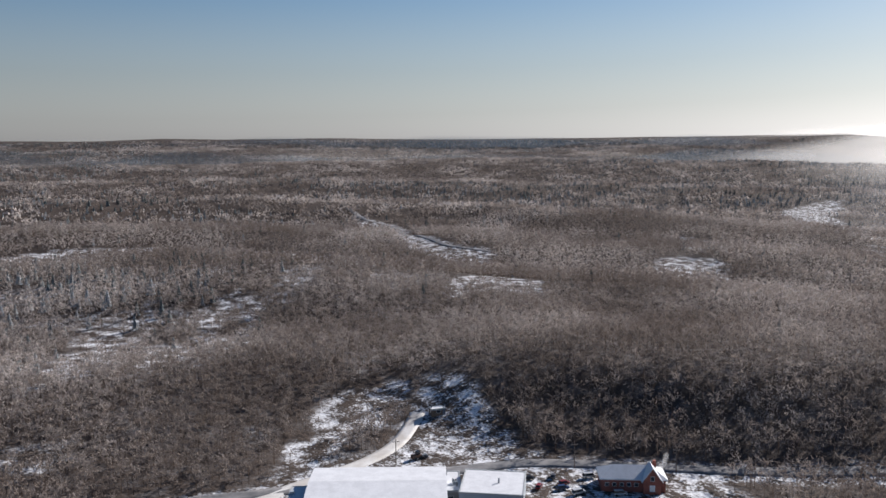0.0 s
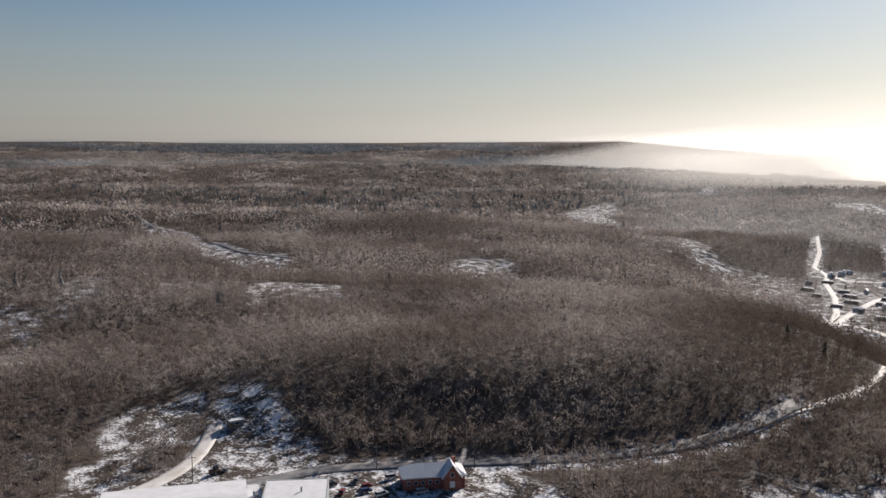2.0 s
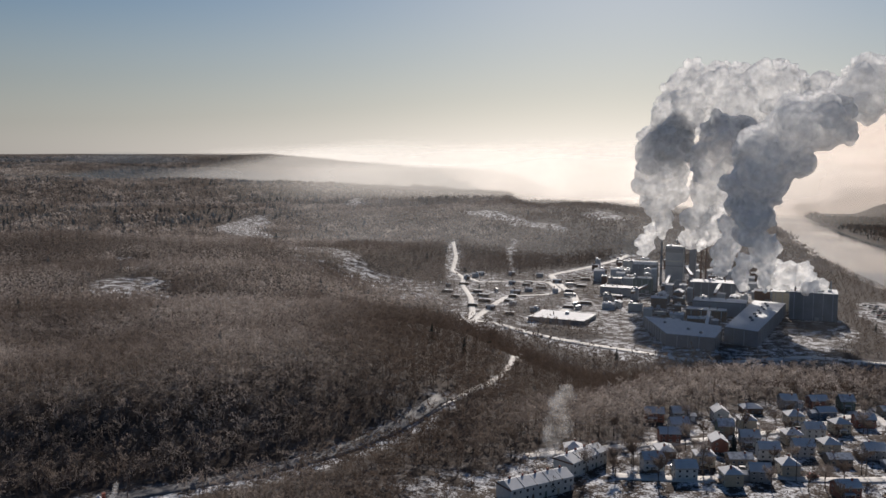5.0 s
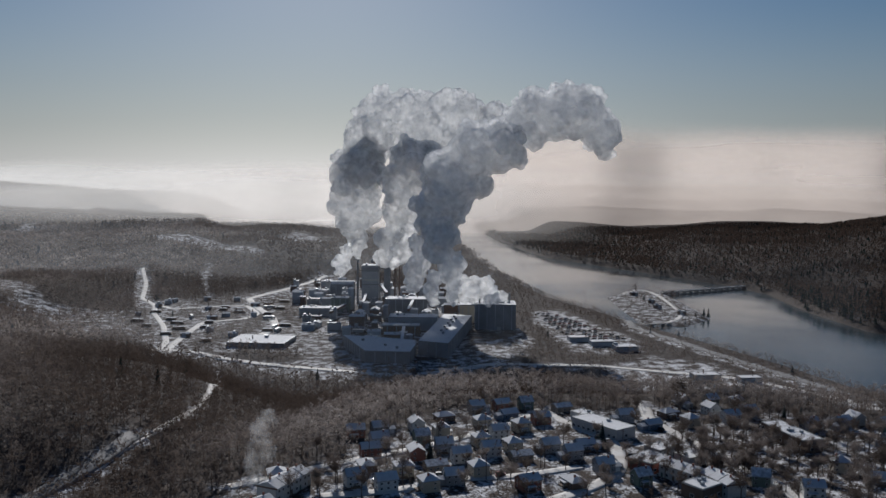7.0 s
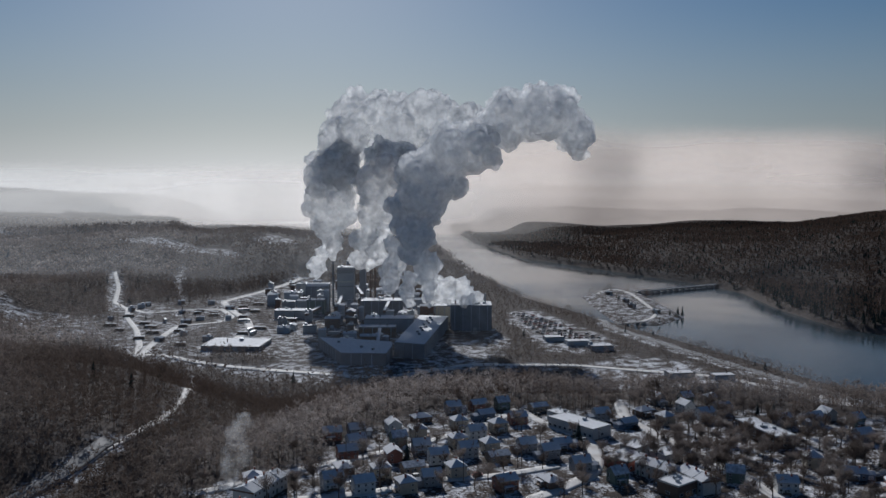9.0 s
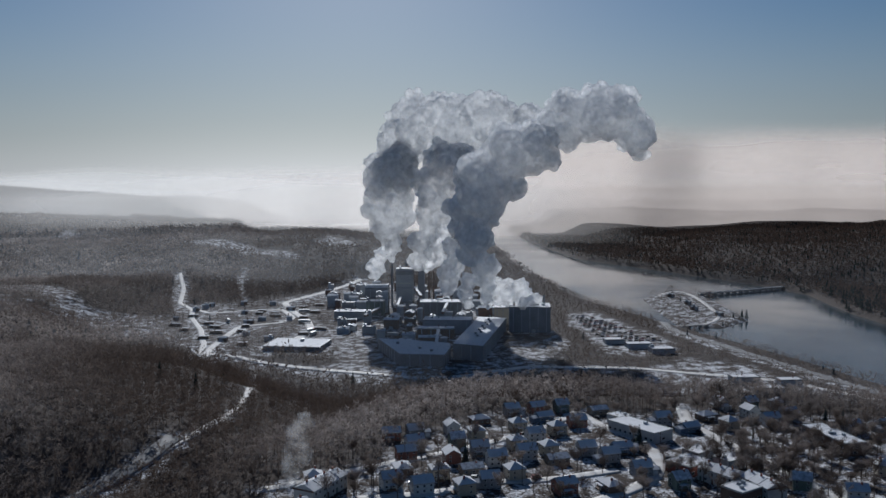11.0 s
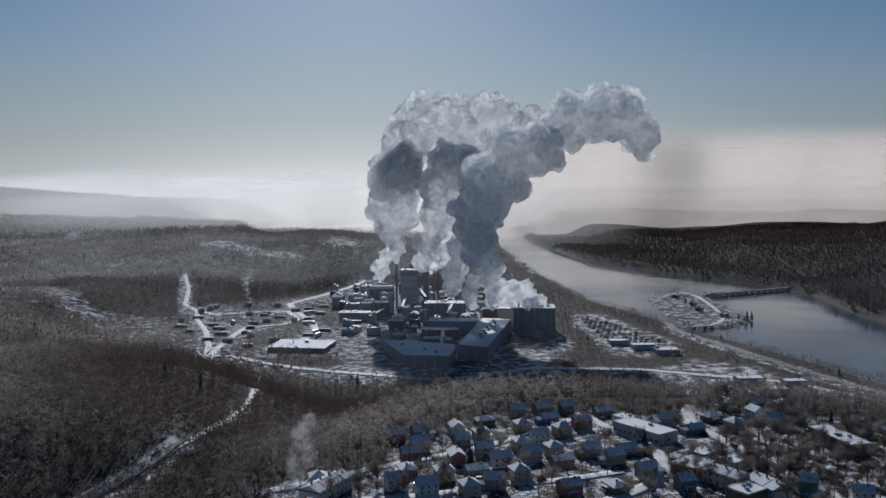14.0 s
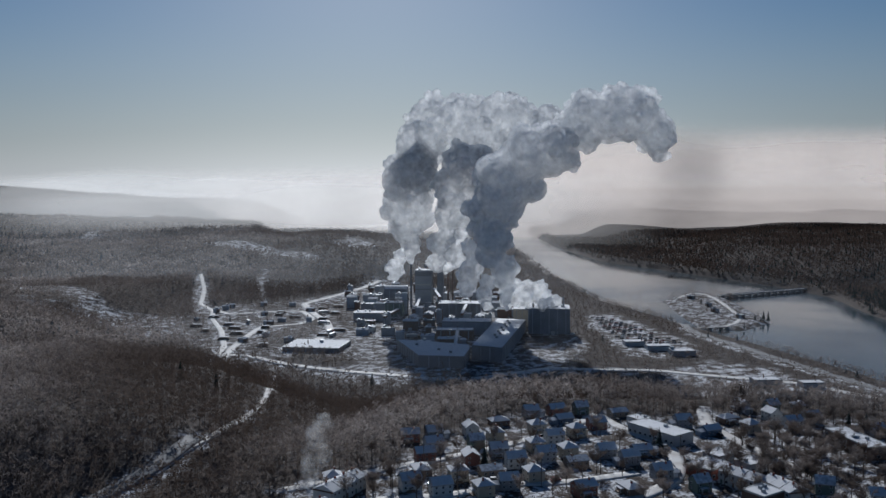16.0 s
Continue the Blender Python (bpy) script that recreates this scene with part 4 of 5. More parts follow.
def house(label, wall, W, D, h, pitch, porch=True, wing=False, hip=False, snow=None):
    """A small detached house, ridge along x: body, snowy roof on dark eaves, chimney, door, windows, porch and sometimes a wing."""
    snow = snow or M_SNOW
    ob = thing("house", label, "house", "houses of the town")
    rise = D / 2 * math.tan(radians(pitch))
    if hip:
        part("wall", box(-W / 2, -D / 2, -1.5, W / 2, D / 2, h), wall, ob)
        for nm, lift, o, mt in (("roof_edge", 0.0, 0.55, M_STEEL_DARK), ("roof", 0.12, 0.5, snow)):
            bm = bmesh.new()
            b = [bm.verts.new((sx * (W / 2 + o), sy * (D / 2 + o), h + lift)) for sx, sy in ((-1, -1), (1, -1), (1, 1), (-1, 1))]
            c = [bm.verts.new((sx * (W / 2 + o), sy * (D / 2 + o), h + lift + 0.22)) for sx, sy in ((-1, -1), (1, -1), (1, 1), (-1, 1))]
            t = [bm.verts.new((sx * max(0.4, W / 2 - D / 2), 0, h + lift + 0.22 + rise)) for sx in (-1, 1)]
            for i in range(4):
                bm.faces.new((b[i], b[(i + 1) % 4], c[(i + 1) % 4], c[i]))
            bm.faces.new((c[0], c[1], t[1], t[0])); bm.faces.new((c[2], c[3], t[0], t[1]))
            bm.faces.new((c[1], c[2], t[1])); bm.faces.new((c[3], c[0], t[0])); bm.faces.new(b[::-1])
            part(nm, bm, mt, ob, "snow-covered hip roof" if nm == "roof" else "")
    else:
        part("wall", extrude_x(((-D / 2, -1.5), (D / 2, -1.5), (D / 2, h), (0, h + rise), (-D / 2, h)), -W / 2, W / 2), wall, ob)
        k = math.tan(radians(pitch))
        for nm, lo, hi, o, mt in (("roof_edge", 0.02, 0.2, 0.5, M_STEEL_DARK), ("roof", 0.204, 0.5, 0.42, snow)):
            e = D / 2 + o
            prof = ((-e, h - o * k + lo), (0, h + rise + lo), (e, h - o * k + lo), (e, h - o * k + hi), (0, h + rise + hi), (-e, h - o * k + hi))
            part(nm, extrude_x(prof, -W / 2 - o, W / 2 + o), mt, ob, "snow-covered pitched roof" if nm == "roof" else "")
    ch = part("chimney", box(W * 0.18, -D * 0.16, h, W * 0.18 + 0.8, -D * 0.16 + 0.8, h + rise + 1.0), M_BRICK, ob, "brick chimney")
    part("cap", box(W * 0.18 - 0.08, -D * 0.16 - 0.08, h + rise + 1.0, W * 0.18 + 0.88, -D * 0.16 + 0.88, h + rise + 1.15), M_CONC, ch)
    for zc in ((1.5,) if h < 4 else (1.5, 4.1)):
        for fx in (-0.3, 0.3) if W < 10 else (-0.34, 0.0, 0.34):
            window(ob, fx * W, -D / 2, zc, 1.3, 1.25, "-y")
            window(ob, fx * W, D / 2, zc, 1.3, 1.25, "+y")
        for s in (-1, 1):
            window(ob, s * W / 2, D * 0.2, zc, 1.2, 1.2, "+x" if s > 0 else "-x")
    door = part("door", box(-0.5 - W * 0.12, -D / 2 - 0.08, -0.1, 0.5 - W * 0.12, -D / 2 + 0.05, 2.05), M_STEEL_DARK, ob, "dark front door")
    part("door_handle", box(0.3 - W * 0.12, -D / 2 - 0.14, 0.95, 0.36 - W * 0.12, -D / 2 - 0.08, 1.1), M_STEEL_PALE, door)
    if porch:
        part("porch_deck", box(-W * 0.34, -D / 2 - 2.2, -1.2, W * 0.12, -D / 2, 0.25), M_LOG, ob)
        part("porch_roof", box(-W * 0.36, -D / 2 - 2.4, 2.5, W * 0.14, -D / 2 - 0.01, 2.85, edge=0.08), snow, ob, "snowy porch roof")
        for sx in (-W * 0.33, W * 0.1):
            part("porch_post", box(sx, -D / 2 - 2.2, 0.25, sx + 0.15, -D / 2 - 2.05, 2.5), M_TRIM, ob)
    if wing:
        part("wing_wall", box(W / 2 - 0.02, -D / 2 + 1.2, -1.5, W / 2 + 4.2, D / 2 - 1.0, 2.6), wall, ob)
        part("wing_roof", extrude_x(((-D / 2 + 0.9, 2.604), (D / 2 - 0.7, 2.604), (D / 2 - 0.7, 2.9), (0.1, 4.1), (-D / 2 + 0.9, 2.9)), W / 2 + 0.42, W / 2 + 4.6), snow, ob, "snow-covered wing roof")
        part("garage_door", box(W / 2 + 0.8, -D / 2 + 1.1, 0.0, W / 2 + 3.4, -D / 2 + 1.25, 2.2), M_TRIM, ob)
    return ob


HOUSES = [
    house("white-sided two-storey house with a snowy gable roof", WALLS[0], 10.5, 8.5, 5.4, 33),
    house("brown wooden bungalow with a snow-covered hip roof", WALLS[3], 12.0, 9.0, 3.2, 27, hip=True),
    house("grey-sided house with a snowy gable and garage wing", WALLS[2], 10.0, 8.0, 4.9, 36, wing=True),
    house("cream-sided two-storey house with snowy pyramid roof", WALLS[1], 9.5, 9.0, 5.4, 32, hip=True),
    house("red-brick house with a snow-covered gable roof", WALLS[5], 11.0, 8.5, 5.0, 30),
    house("blue-sided bungalow with snowy gable roof and wing", WALLS[4], 11.0, 8.0, 3.3, 30, wing=True),
    house("green-sided house with steep patchy snow on its roof", WALLS[6], 9.0, 7.5, 5.2, 40, snow=M_SNOW_PATCHY),
    house("tan bungalow with patchy snow on a low roof", WALLS[7], 12.0, 8.5, 3.1, 24, porch=False, snow=M_SNOW_PATCHY),
]
def settle():
    rng = random.Random(12)
    spots = list(HOME_SPOTS + RIVER_SIDE_SPOTS)
    for n, (x, y) in enumerate(spots):
        turn = -37 + rng.choice((0, 0, 0, 90, 180, 180, 270)) + rng.uniform(-7, 7)
        if 330 < x < 420 and y < 130:
            turn -= 30
        src = HOUSES[n % 8] if n < 8 else HOUSES[rng.choice((0, 0, 1, 2, 2, 3, 4, 5, 6, 7, 3))]
        m = pose(x, y, ground_at(x, y) + 0.3, 0, 0, turn) @ Matrix.Scale(0.77, 4)
        home = src if n < 8 else copy_thing(src, m)
        home.matrix_basis = m


settle()


def flat_block(name, label, category, x, y, turn, W, D, h, wall, roof=None, rows=1, cols=5, vents=2, base=None, group=""):
    """A plain building with a flat snow-covered roof behind a low parapet, window rows, a door and roof vents."""
    z = ground_at(x, y) if base is None else base
    ob = thing(name, label, category, group, pose(x, y, z, 0, 0, turn))
    part("wall", box(-W / 2, -D / 2, -2.0, W / 2, D / 2, h), wall, ob)
    part("roof", box(-W / 2 + 0.3, -D / 2 + 0.3, h - 0.02, W / 2 - 0.3, D / 2 - 0.3, h + 0.22, edge=0.1), roof or M_SNOW, ob, "flat roof under even snow")
    bm = bmesh.new()
    for x0, y0, x1, y1 in ((-W / 2 - .1, -D / 2 - .1, W / 2 + .1, -D / 2 + .3), (-W / 2 - .1, D / 2 - .3, W / 2 + .1, D / 2 + .1),
                           (-W / 2 - .1, -D / 2 + .3, -W / 2 + .3, D / 2 - .3), (W / 2 - .3, -D / 2 + .3, W / 2 + .1, D / 2 - .3)):
        box(x0, y0, h - 0.3, x1, y1, h + 0.35, bm)
    part("parapet", bm, M_STEEL_PALE if wall is not M_STEEL_DARK else M_STEEL_DARK, ob)
    rng = random.Random(int(x * 7 + y))
    for r in range(rows):
        zc = 1.7 + r * (h - 1.2) / max(1, rows)
        for c in range(cols):
            fx = (c + 0.5) / cols - 0.5
            window(ob, fx * W, -D / 2, zc, min(2.0, W / cols * 0.5), 1.3, "-y")
            if rows == 1 or c % 2 == 0:
                window(ob, fx * W, D / 2, zc, min(2.0, W / cols * 0.5), 1.3, "+y")
        for s in ("-x", "+x"):
            window(ob, (W / 2) * (1 if s == "+x" else -1), 0, zc, min(2.0, D * 0.25), 1.3, s)
    part("door", box(W * 0.31, -D / 2 - 0.1, -0.1, W * 0.31 + 1.2, -D / 2 + 0.05, 2.2), M_STEEL_DARK, ob)
    for _ in range(vents):
        vx, vy = rng.uniform(-.38, .38) * W, rng.uniform(-.32, .32) * D
        if rng.random() < 0.5:
            part("roof_vent", box(vx - .7, vy - .7, h + .2, vx + .7, vy + .7, h + 1.3, edge=0.08), M_STEEL_MID, ob)
        else:
            part("vent_pipe", tube(vx, vy, h + .2, h + 1.8, 0.28, 0.28, 10), M_STEEL_DARK, ob)
    return ob


def row_house(x, y, turn, units, label, unit=5.6, D=9.0, h=5.2):
    """A terrace of alike homes: wall, stepped snowy roof sections, party walls, a door and windows for each."""
    ob = thing("row_house", label, "row house", "", pose(x, y, ground_at(x, y), 0, 0, turn))
    W = units * unit
    k = math.tan(radians(22))
    part("wall", extrude_x(((-D / 2, -2), (D / 2, -2), (D / 2, h), (0, h + D / 2 * k), (-D / 2, h)), -W / 2, W / 2), WALLS[0], ob)
    for u in range(units):
        x0 = -W / 2 + u * unit
        e = D / 2 + 0.4
        dz = 0.12 * (u % 2)
        part("roof", extrude_x(((-e, h - .16 + dz), (0, h + D / 2 * k + .05 + dz), (e, h - .16 + dz), (e, h + .22 + dz), (0, h + D / 2 * k + .4 + dz), (-e, h + .22 + dz)),
                               x0 + 0.16, x0 + unit - 0.16), M_SNOW, ob, "snowy roof section")
        part("party_wall", box(x0 - 0.15, -e, h - .3, x0 + 0.15, e, h + 0.35) if u else box(x0 - .14, -e, h - .3, x0 + .14, e, h + .3), M_RUST, ob)
        part("chimney", box(x0 + unit * .5, .3, h + 1, x0 + unit * .5 + .6, .9, h + D / 2 * k + 1.2), M_BRICK, ob)
        for s in ("-y", "+y"):
            yy = -D / 2 if s == "-y" else D / 2
            for zc in (1.5, 4.0):
                window(ob, x0 + unit * 0.3, yy, zc, 1.2, 1.2, s)
                if zc > 2:
                    window(ob, x0 + unit * 0.75, yy, zc, 1.0, 1.2, s)
            part("door", box(x0 + unit * .66, yy - .08, -.1, x0 + unit * .66 + .95, yy + .08, 2.05), WALLS[(u * 3) % 8], ob)
    return ob


flat_block("school", "long pale low building with a snow-covered roof", "school", 384, 161, 71, 29, 13, 5.0, M_STEEL_PALE, cols=9, vents=2)
flat_block("school_annex", "small flat-roofed annex beside the long building", "annex", 398, 178, 71, 9, 8, 4.2, M_STEEL_MID, cols=2, vents=2)
flat_block("store", "dark red flat-roofed store under snow", "store", 348, 124, -14, 15, 12, 4.5, M_BRICK, cols=4, vents=5)
flat_block("store", "low dark flat-roofed shop with roof vents", "store", 366, 126, -20, 11, 9, 4.2, M_STEEL_DARK, cols=3, vents=4)
flat_block("store", "small white flat-roofed shop", "store", 364, 112, -25, 10, 9, 4.0, WALLS[0], cols=3, vents=1)
flat_block("store", "dark brown flat-roofed block with snow", "store", 328, 96, -20, 12, 10, 5.4, WALLS[3], cols=3, vents=3)
row_house(342, 108, 73, 3, "white terrace of three homes with stepped snowy roofs")
row_house(339, 91, 55, 3, "white terrace of homes on a slope with snowy roofs")
row_house(205, 221, -6, 5, "long white terrace with a snow-edged roof by the woods")
row_house(236, 229, 8, 4, "white terrace with dark party walls and snowy roof")
flat_block("apartment_block", "long brown block with patchy snow on its roof", "apartment block", 420, 82, 47, 31, 11, 6.0, WALLS[3], M_SNOW_PATCHY, rows=2, cols=9, vents=4)

# town streets
road("street_1", STREETS[0], 7, M_ROAD, "packed-snow street through the town")
road("street_2", STREETS[1], 7, M_ROAD, "brown packed-snow street between shops and houses")
road("street_3", STREETS[2], 6, M_ROAD, "snowy residential street between houses")
road("street_4", STREETS[3], 6, M_ROAD, "snowy residential street with parked cars")


# ---- the mill ----
FLAT = -38.0


def plant(name, label, x, y, turn, W, D, h, wall, roof=None, vents=3, bays=0, bands=(), group="mill buildings", base=FLAT, doors=1, gable=False):
    """An industrial block: clad walls with corner trim, bay strips, coloured bands, a snowy roof behind an edge strip, doors and vents."""
    ob = thing(name, label, "industrial building", group, pose(x, y, base, 0, 0, turn))
    part("wall", box(-W / 2, -D / 2, -4, W / 2, D / 2, h), wall, ob)
    top = h
    if gable:
        e, top = D / 2 + .4, h + D * .2
        part("roof_edge", extrude_x(((-e, h + .004), (e, h + .004), (e, h + .2), (0, top + .2), (-e, h + .2)), -W / 2 - .4, W / 2 + .4), M_STEEL_DARK, ob)
        part("roof", extrude_x(((-e + .1, h + .23), (0, top + .21), (e - .1, h + .23), (e - .1, h + .5), (0, top + .5), (-e + .1, h + .5)), -W / 2 - .3, W / 2 + .3), roof or M_SNOW, ob, "pitched roof under snow")
    else:
        part("roof", box(-W / 2 + .35, -D / 2 + .35, h - .05, W / 2 - .35, D / 2 - .35, h + .3, edge=.12), roof or M_SNOW, ob, "flat roof under snow")
    bm = bmesh.new()
    for x0, y0, x1, y1 in () if gable else ((-W / 2 - .15, -D / 2 - .15, W / 2 + .15, -D / 2 + .35), (-W / 2 - .15, D / 2 - .35, W / 2 + .15, D / 2 + .15),
                           (-W / 2 - .15, -D / 2 + .35, -W / 2 + .35, D / 2 - .35), (W / 2 - .35, -D / 2 + .35, W / 2 + .15, D / 2 - .35)):
        box(x0, y0, h - .6, x1, y1, h + .45, bm)
    if gable:
        bm.free()
    else:
        part("roof_edge", bm, M_STEEL_DARK, ob)
    for i in range(bays):
        bx = -W / 2 + (i + 0.5) * W / bays
        part("bay_strip", box(bx - .3, -D / 2 - .2, -1, bx + .3, -D / 2 - .01, h - .7), M_STEEL_MID, ob)
    for z0, z1, mt in bands:
        part("band", box(-W / 2 - .1, -D / 2 - .1, z0, W / 2 + .1, D / 2 + .1, z1), mt, ob)
    rng = random.Random(int(x * 3 + y * 5))
    for i in range(doors):
        dx = rng.uniform(-.35, .35) * W
        part("loading_door", box(dx - 2, -D / 2 - .25, 0, dx + 2, -D / 2 - .005, 4.2), M_STEEL_PALE, ob)
    for _ in range(vents):
        vx, vy, s = rng.uniform(-.4, .4) * W, rng.uniform(-.35, .35) * D, rng.uniform(.7, 1.8)
        if rng.random() < .6:
            part("roof_vent", box(vx - s, vy - s, h + .2, vx + s, vy + s, h + 1 + s, edge=.12), M_STEEL_MID, ob)
        else:
            part("vent_pipe", tube(vx, vy, h + .2, h + 2.5 + s, s * .4, s * .4, 10), M_RUST, ob)
    return ob


def wing(name, label, outline, h, vents):
    """A long warehouse wing on a bent outline."""
    cx, cy = (sum(p[i] for p in outline) / len(outline) for i in (0, 1))
    ob = thing(name, label, "warehouse", "mill buildings", pose(cx, cy, FLAT))
    loc = [(x - cx, y - cy) for x, y in outline]
    part("wall", prism(loc, -5, h), M_STEEL_DARK, ob)
    part("roof_edge", prism([(x * 1.006, y * 1.006) for x, y in loc], h + .004, h + .5), M_STEEL_DARK, ob)
    part("roof", prism([(x * .985, y * .985) for x, y in loc], h + .3, h + .75), M_SNOW, ob, "wide flat roof under even snow")
    for i in range(len(loc)):
        (ax, ay), (bx, by) = loc[i], loc[(i + 1) % len(loc)]
        ln = math.hypot(bx - ax, by - ay)
        nx, ny = (by - ay) / ln, -(bx - ax) / ln
        if nx * (ax + bx) + ny * (ay + by) < 0:
            nx, ny = -nx, -ny
        for k in range(1, int(ln / 9)):
            t = k * 9 / ln
            px, py = ax + (bx - ax) * t + nx * .1, ay + (by - ay) * t + ny * .1
            part("bay_strip", box(px - .3, py - .3, -1, px + .3, py + .3, h - .3), M_STEEL_MID, ob)
    for vx, vy in vents:
        part("roof_vent", box(vx - cx - 1.1, vy - cy - 1.1, h + .7, vx - cx + 1.1, vy - cy + 1.1, h + 2.6, edge=.15), M_STEEL_DARK, ob)
    return ob


wing("warehouse_wing", "dark-walled mill warehouse with wide snowy roof", ((627, 530), (579, 465), (598, 430), (629, 446), (646, 458), (637, 500)), 11, ((607, 464), (615, 496), (603, 448)))
wing("warehouse_wing", "long dark mill hall with vents on a snowy roof", ((632, 445.5), (637, 416), (789, 485), (779, 515)), 14,
     [(675 + i * 10, 447 + i * 4.6 + 4 * (i % 2)) for i in range(10)])
plant("mill_hall", "low mill hall with pale snowy roof", 747, 533, -58, 52, 26, 15, M_STEEL_MID, bays=5)
plant("mill_hall", "low brown-grey mill annex under snow", 712, 523, -58, 38, 16, 11, M_RUST, bays=4)
dk = plant("power_house", "dark steam-wreathed power house with many roof pipes", 806, 466, -59, 44, 34, 28, M_STEEL_DARK, M_SNOW_PATCHY, vents=9, bays=5)
for i in range(6):
    part("roof_stack", tube(-17 + i * 6.5, -8 + 5 * (i % 3), 28, 33 + 3 * (i % 3), .9, .8, 12), M_STEEL_DARK, dk)
plant("mill_hall", "long dark blue-grey mill hall", 846, 614, -57, 50, 26, 17, M_STEEL_DARK, bays=6)
plant("boiler_house", "tall pale blue boiler house with a dark band", 912, 722, -58, 22, 22, 46, M_STEEL_MID, vents=4, bands=((38, 44, M_STEEL_DARK), (26, 27.5, M_STEEL_PALE), (20, 21, M_STEEL_DARK)))
plant("boiler_tower", "narrow dark lift tower beside the boiler house", 928, 706, -58, 8, 14, 51, M_STEEL_DARK, vents=2)


def chip_heap(x, y, turn):
    """A long mound of wood chips in an arched dark shelter, snow on its crown."""
    ob = thing("chip_store", "dark arched chip store with snow on its crown", "chip store", "", pose(x, y, FLAT, 0, 0, turn))
    arch = [(15 * math.cos(radians(a)), 19 * math.sin(radians(a))) for a in range(0, 181, 12)]
    part("shelter", extrude_x(arch + [(-15, -3), (15, -3)], -16, 16), M_STEEL_DARK, ob)
    crown = [(15 * k * math.cos(radians(a)), 19 * k * math.sin(radians(a))) for k, span in ((1.012, range(52, 129, 8)), (1.045, range(128, 51, -8))) for a in span]
    part("snow_crown", extrude_x(crown, -15.6, 15.6), M_SNOW_PATCHY, ob, "patchy snow on the crown")
    for k in range(5):
        rib = [(15 * q * math.cos(radians(a)), 19 * q * math.sin(radians(a))) for q, span in ((1.0, range(0, 181, 15)), (1.03, range(180, -1, -15))) for a in span]
        part("rib", extrude_x(rib, -16.2 + k * 8, -15.8 + k * 8), M_STEEL_MID, ob)
    return ob


chip_heap(922, 780, -56)
plant("mill_hall", "greenish-grey process building with snowy roof", 797, 677, -58, 21, 18, 18, WALLS[6], bays=3)
plant("mill_shed", "pale low shed with flat snowy roof", 757, 682, -58, 36, 18, 10, M_STEEL_PALE, bays=4)
plant("mill_hall", "cream sunlit process building", 824, 511, -58, 20, 22, 21, WALLS[1], bays=3)


def stack(x, y, top, r, label, material):
    ob = thing("mill_stack", label, "chimney stack", "mill stacks", pose(x, y, FLAT))
    part("shaft", tube(0, 0, -3, top - 1.5, r * 1.3, r, 18), material, ob)
    part("rim", tube(0, 0, top - 1.5, top, r * 1.12, r * 1.12, 18), M_STEEL_DARK, ob)
    for k in (0.35, 0.65, 0.88):
        part("platform_ring", tube(0, 0, top * k, top * k + .5, r * 1.3 + .9, r * 1.3 + .9, 18), M_RUST, ob)
    return ob


stack(867, 708, 59, 1.2, "tall slim dark steel stack with service rings", M_STEEL_DARK)
stack(881, 658, 53, 1.0, "thin dark pipe stack among mill roofs", M_RUST)
stack(884, 653, 54, 1.0, "thin dark pipe stack among mill roofs", M_RUST)
stack(934, 736, 52, 2.2, "wide dark stack behind the boiler house", M_STEEL_DARK)


def tank(x, y, r, h, label, cone=True):
    ob = thing("storage_tank", label, "tank", "mill tanks", pose(x, y, FLAT))
    part("shell", tube(0, 0, -2, h, r, r, 24), M_STEEL_MID, ob)
    part("top", tube(0, 0, h + .004, h + (r * .35 if cone else .5), r * 1.02, r * .15 if cone else r * .98, 24), M_SNOW, ob, "snow-covered lid")
    for k in (.33, .66):
        part("hoop", tube(0, 0, h * k, h * k + .35, r + .12, r + .12, 24), M_STEEL_DARK, ob)
    part("ladder", box(-.35, -r - .5, 0, .35, -r - .02, h + .6), M_RUST, ob)
    return ob


tank(817, 677, 4.2, 27, "tall slim grey tank with snow on top")
for x, y, r, h in ((800, 640, 5, 14), (812, 630, 5, 14), (770, 625, 6, 9), (757, 612, 6, 9), (786, 600, 4, 16), (862, 565, 7, 10), (880, 555, 7, 10), (690, 505, 5, 8), (678, 488, 4, 9),
                   (640, 470, 4, 8), (960, 700, 8, 12), (975, 680, 8, 12)):
    tank(x, y, r, h, "grey storage tank with a snow-covered lid")


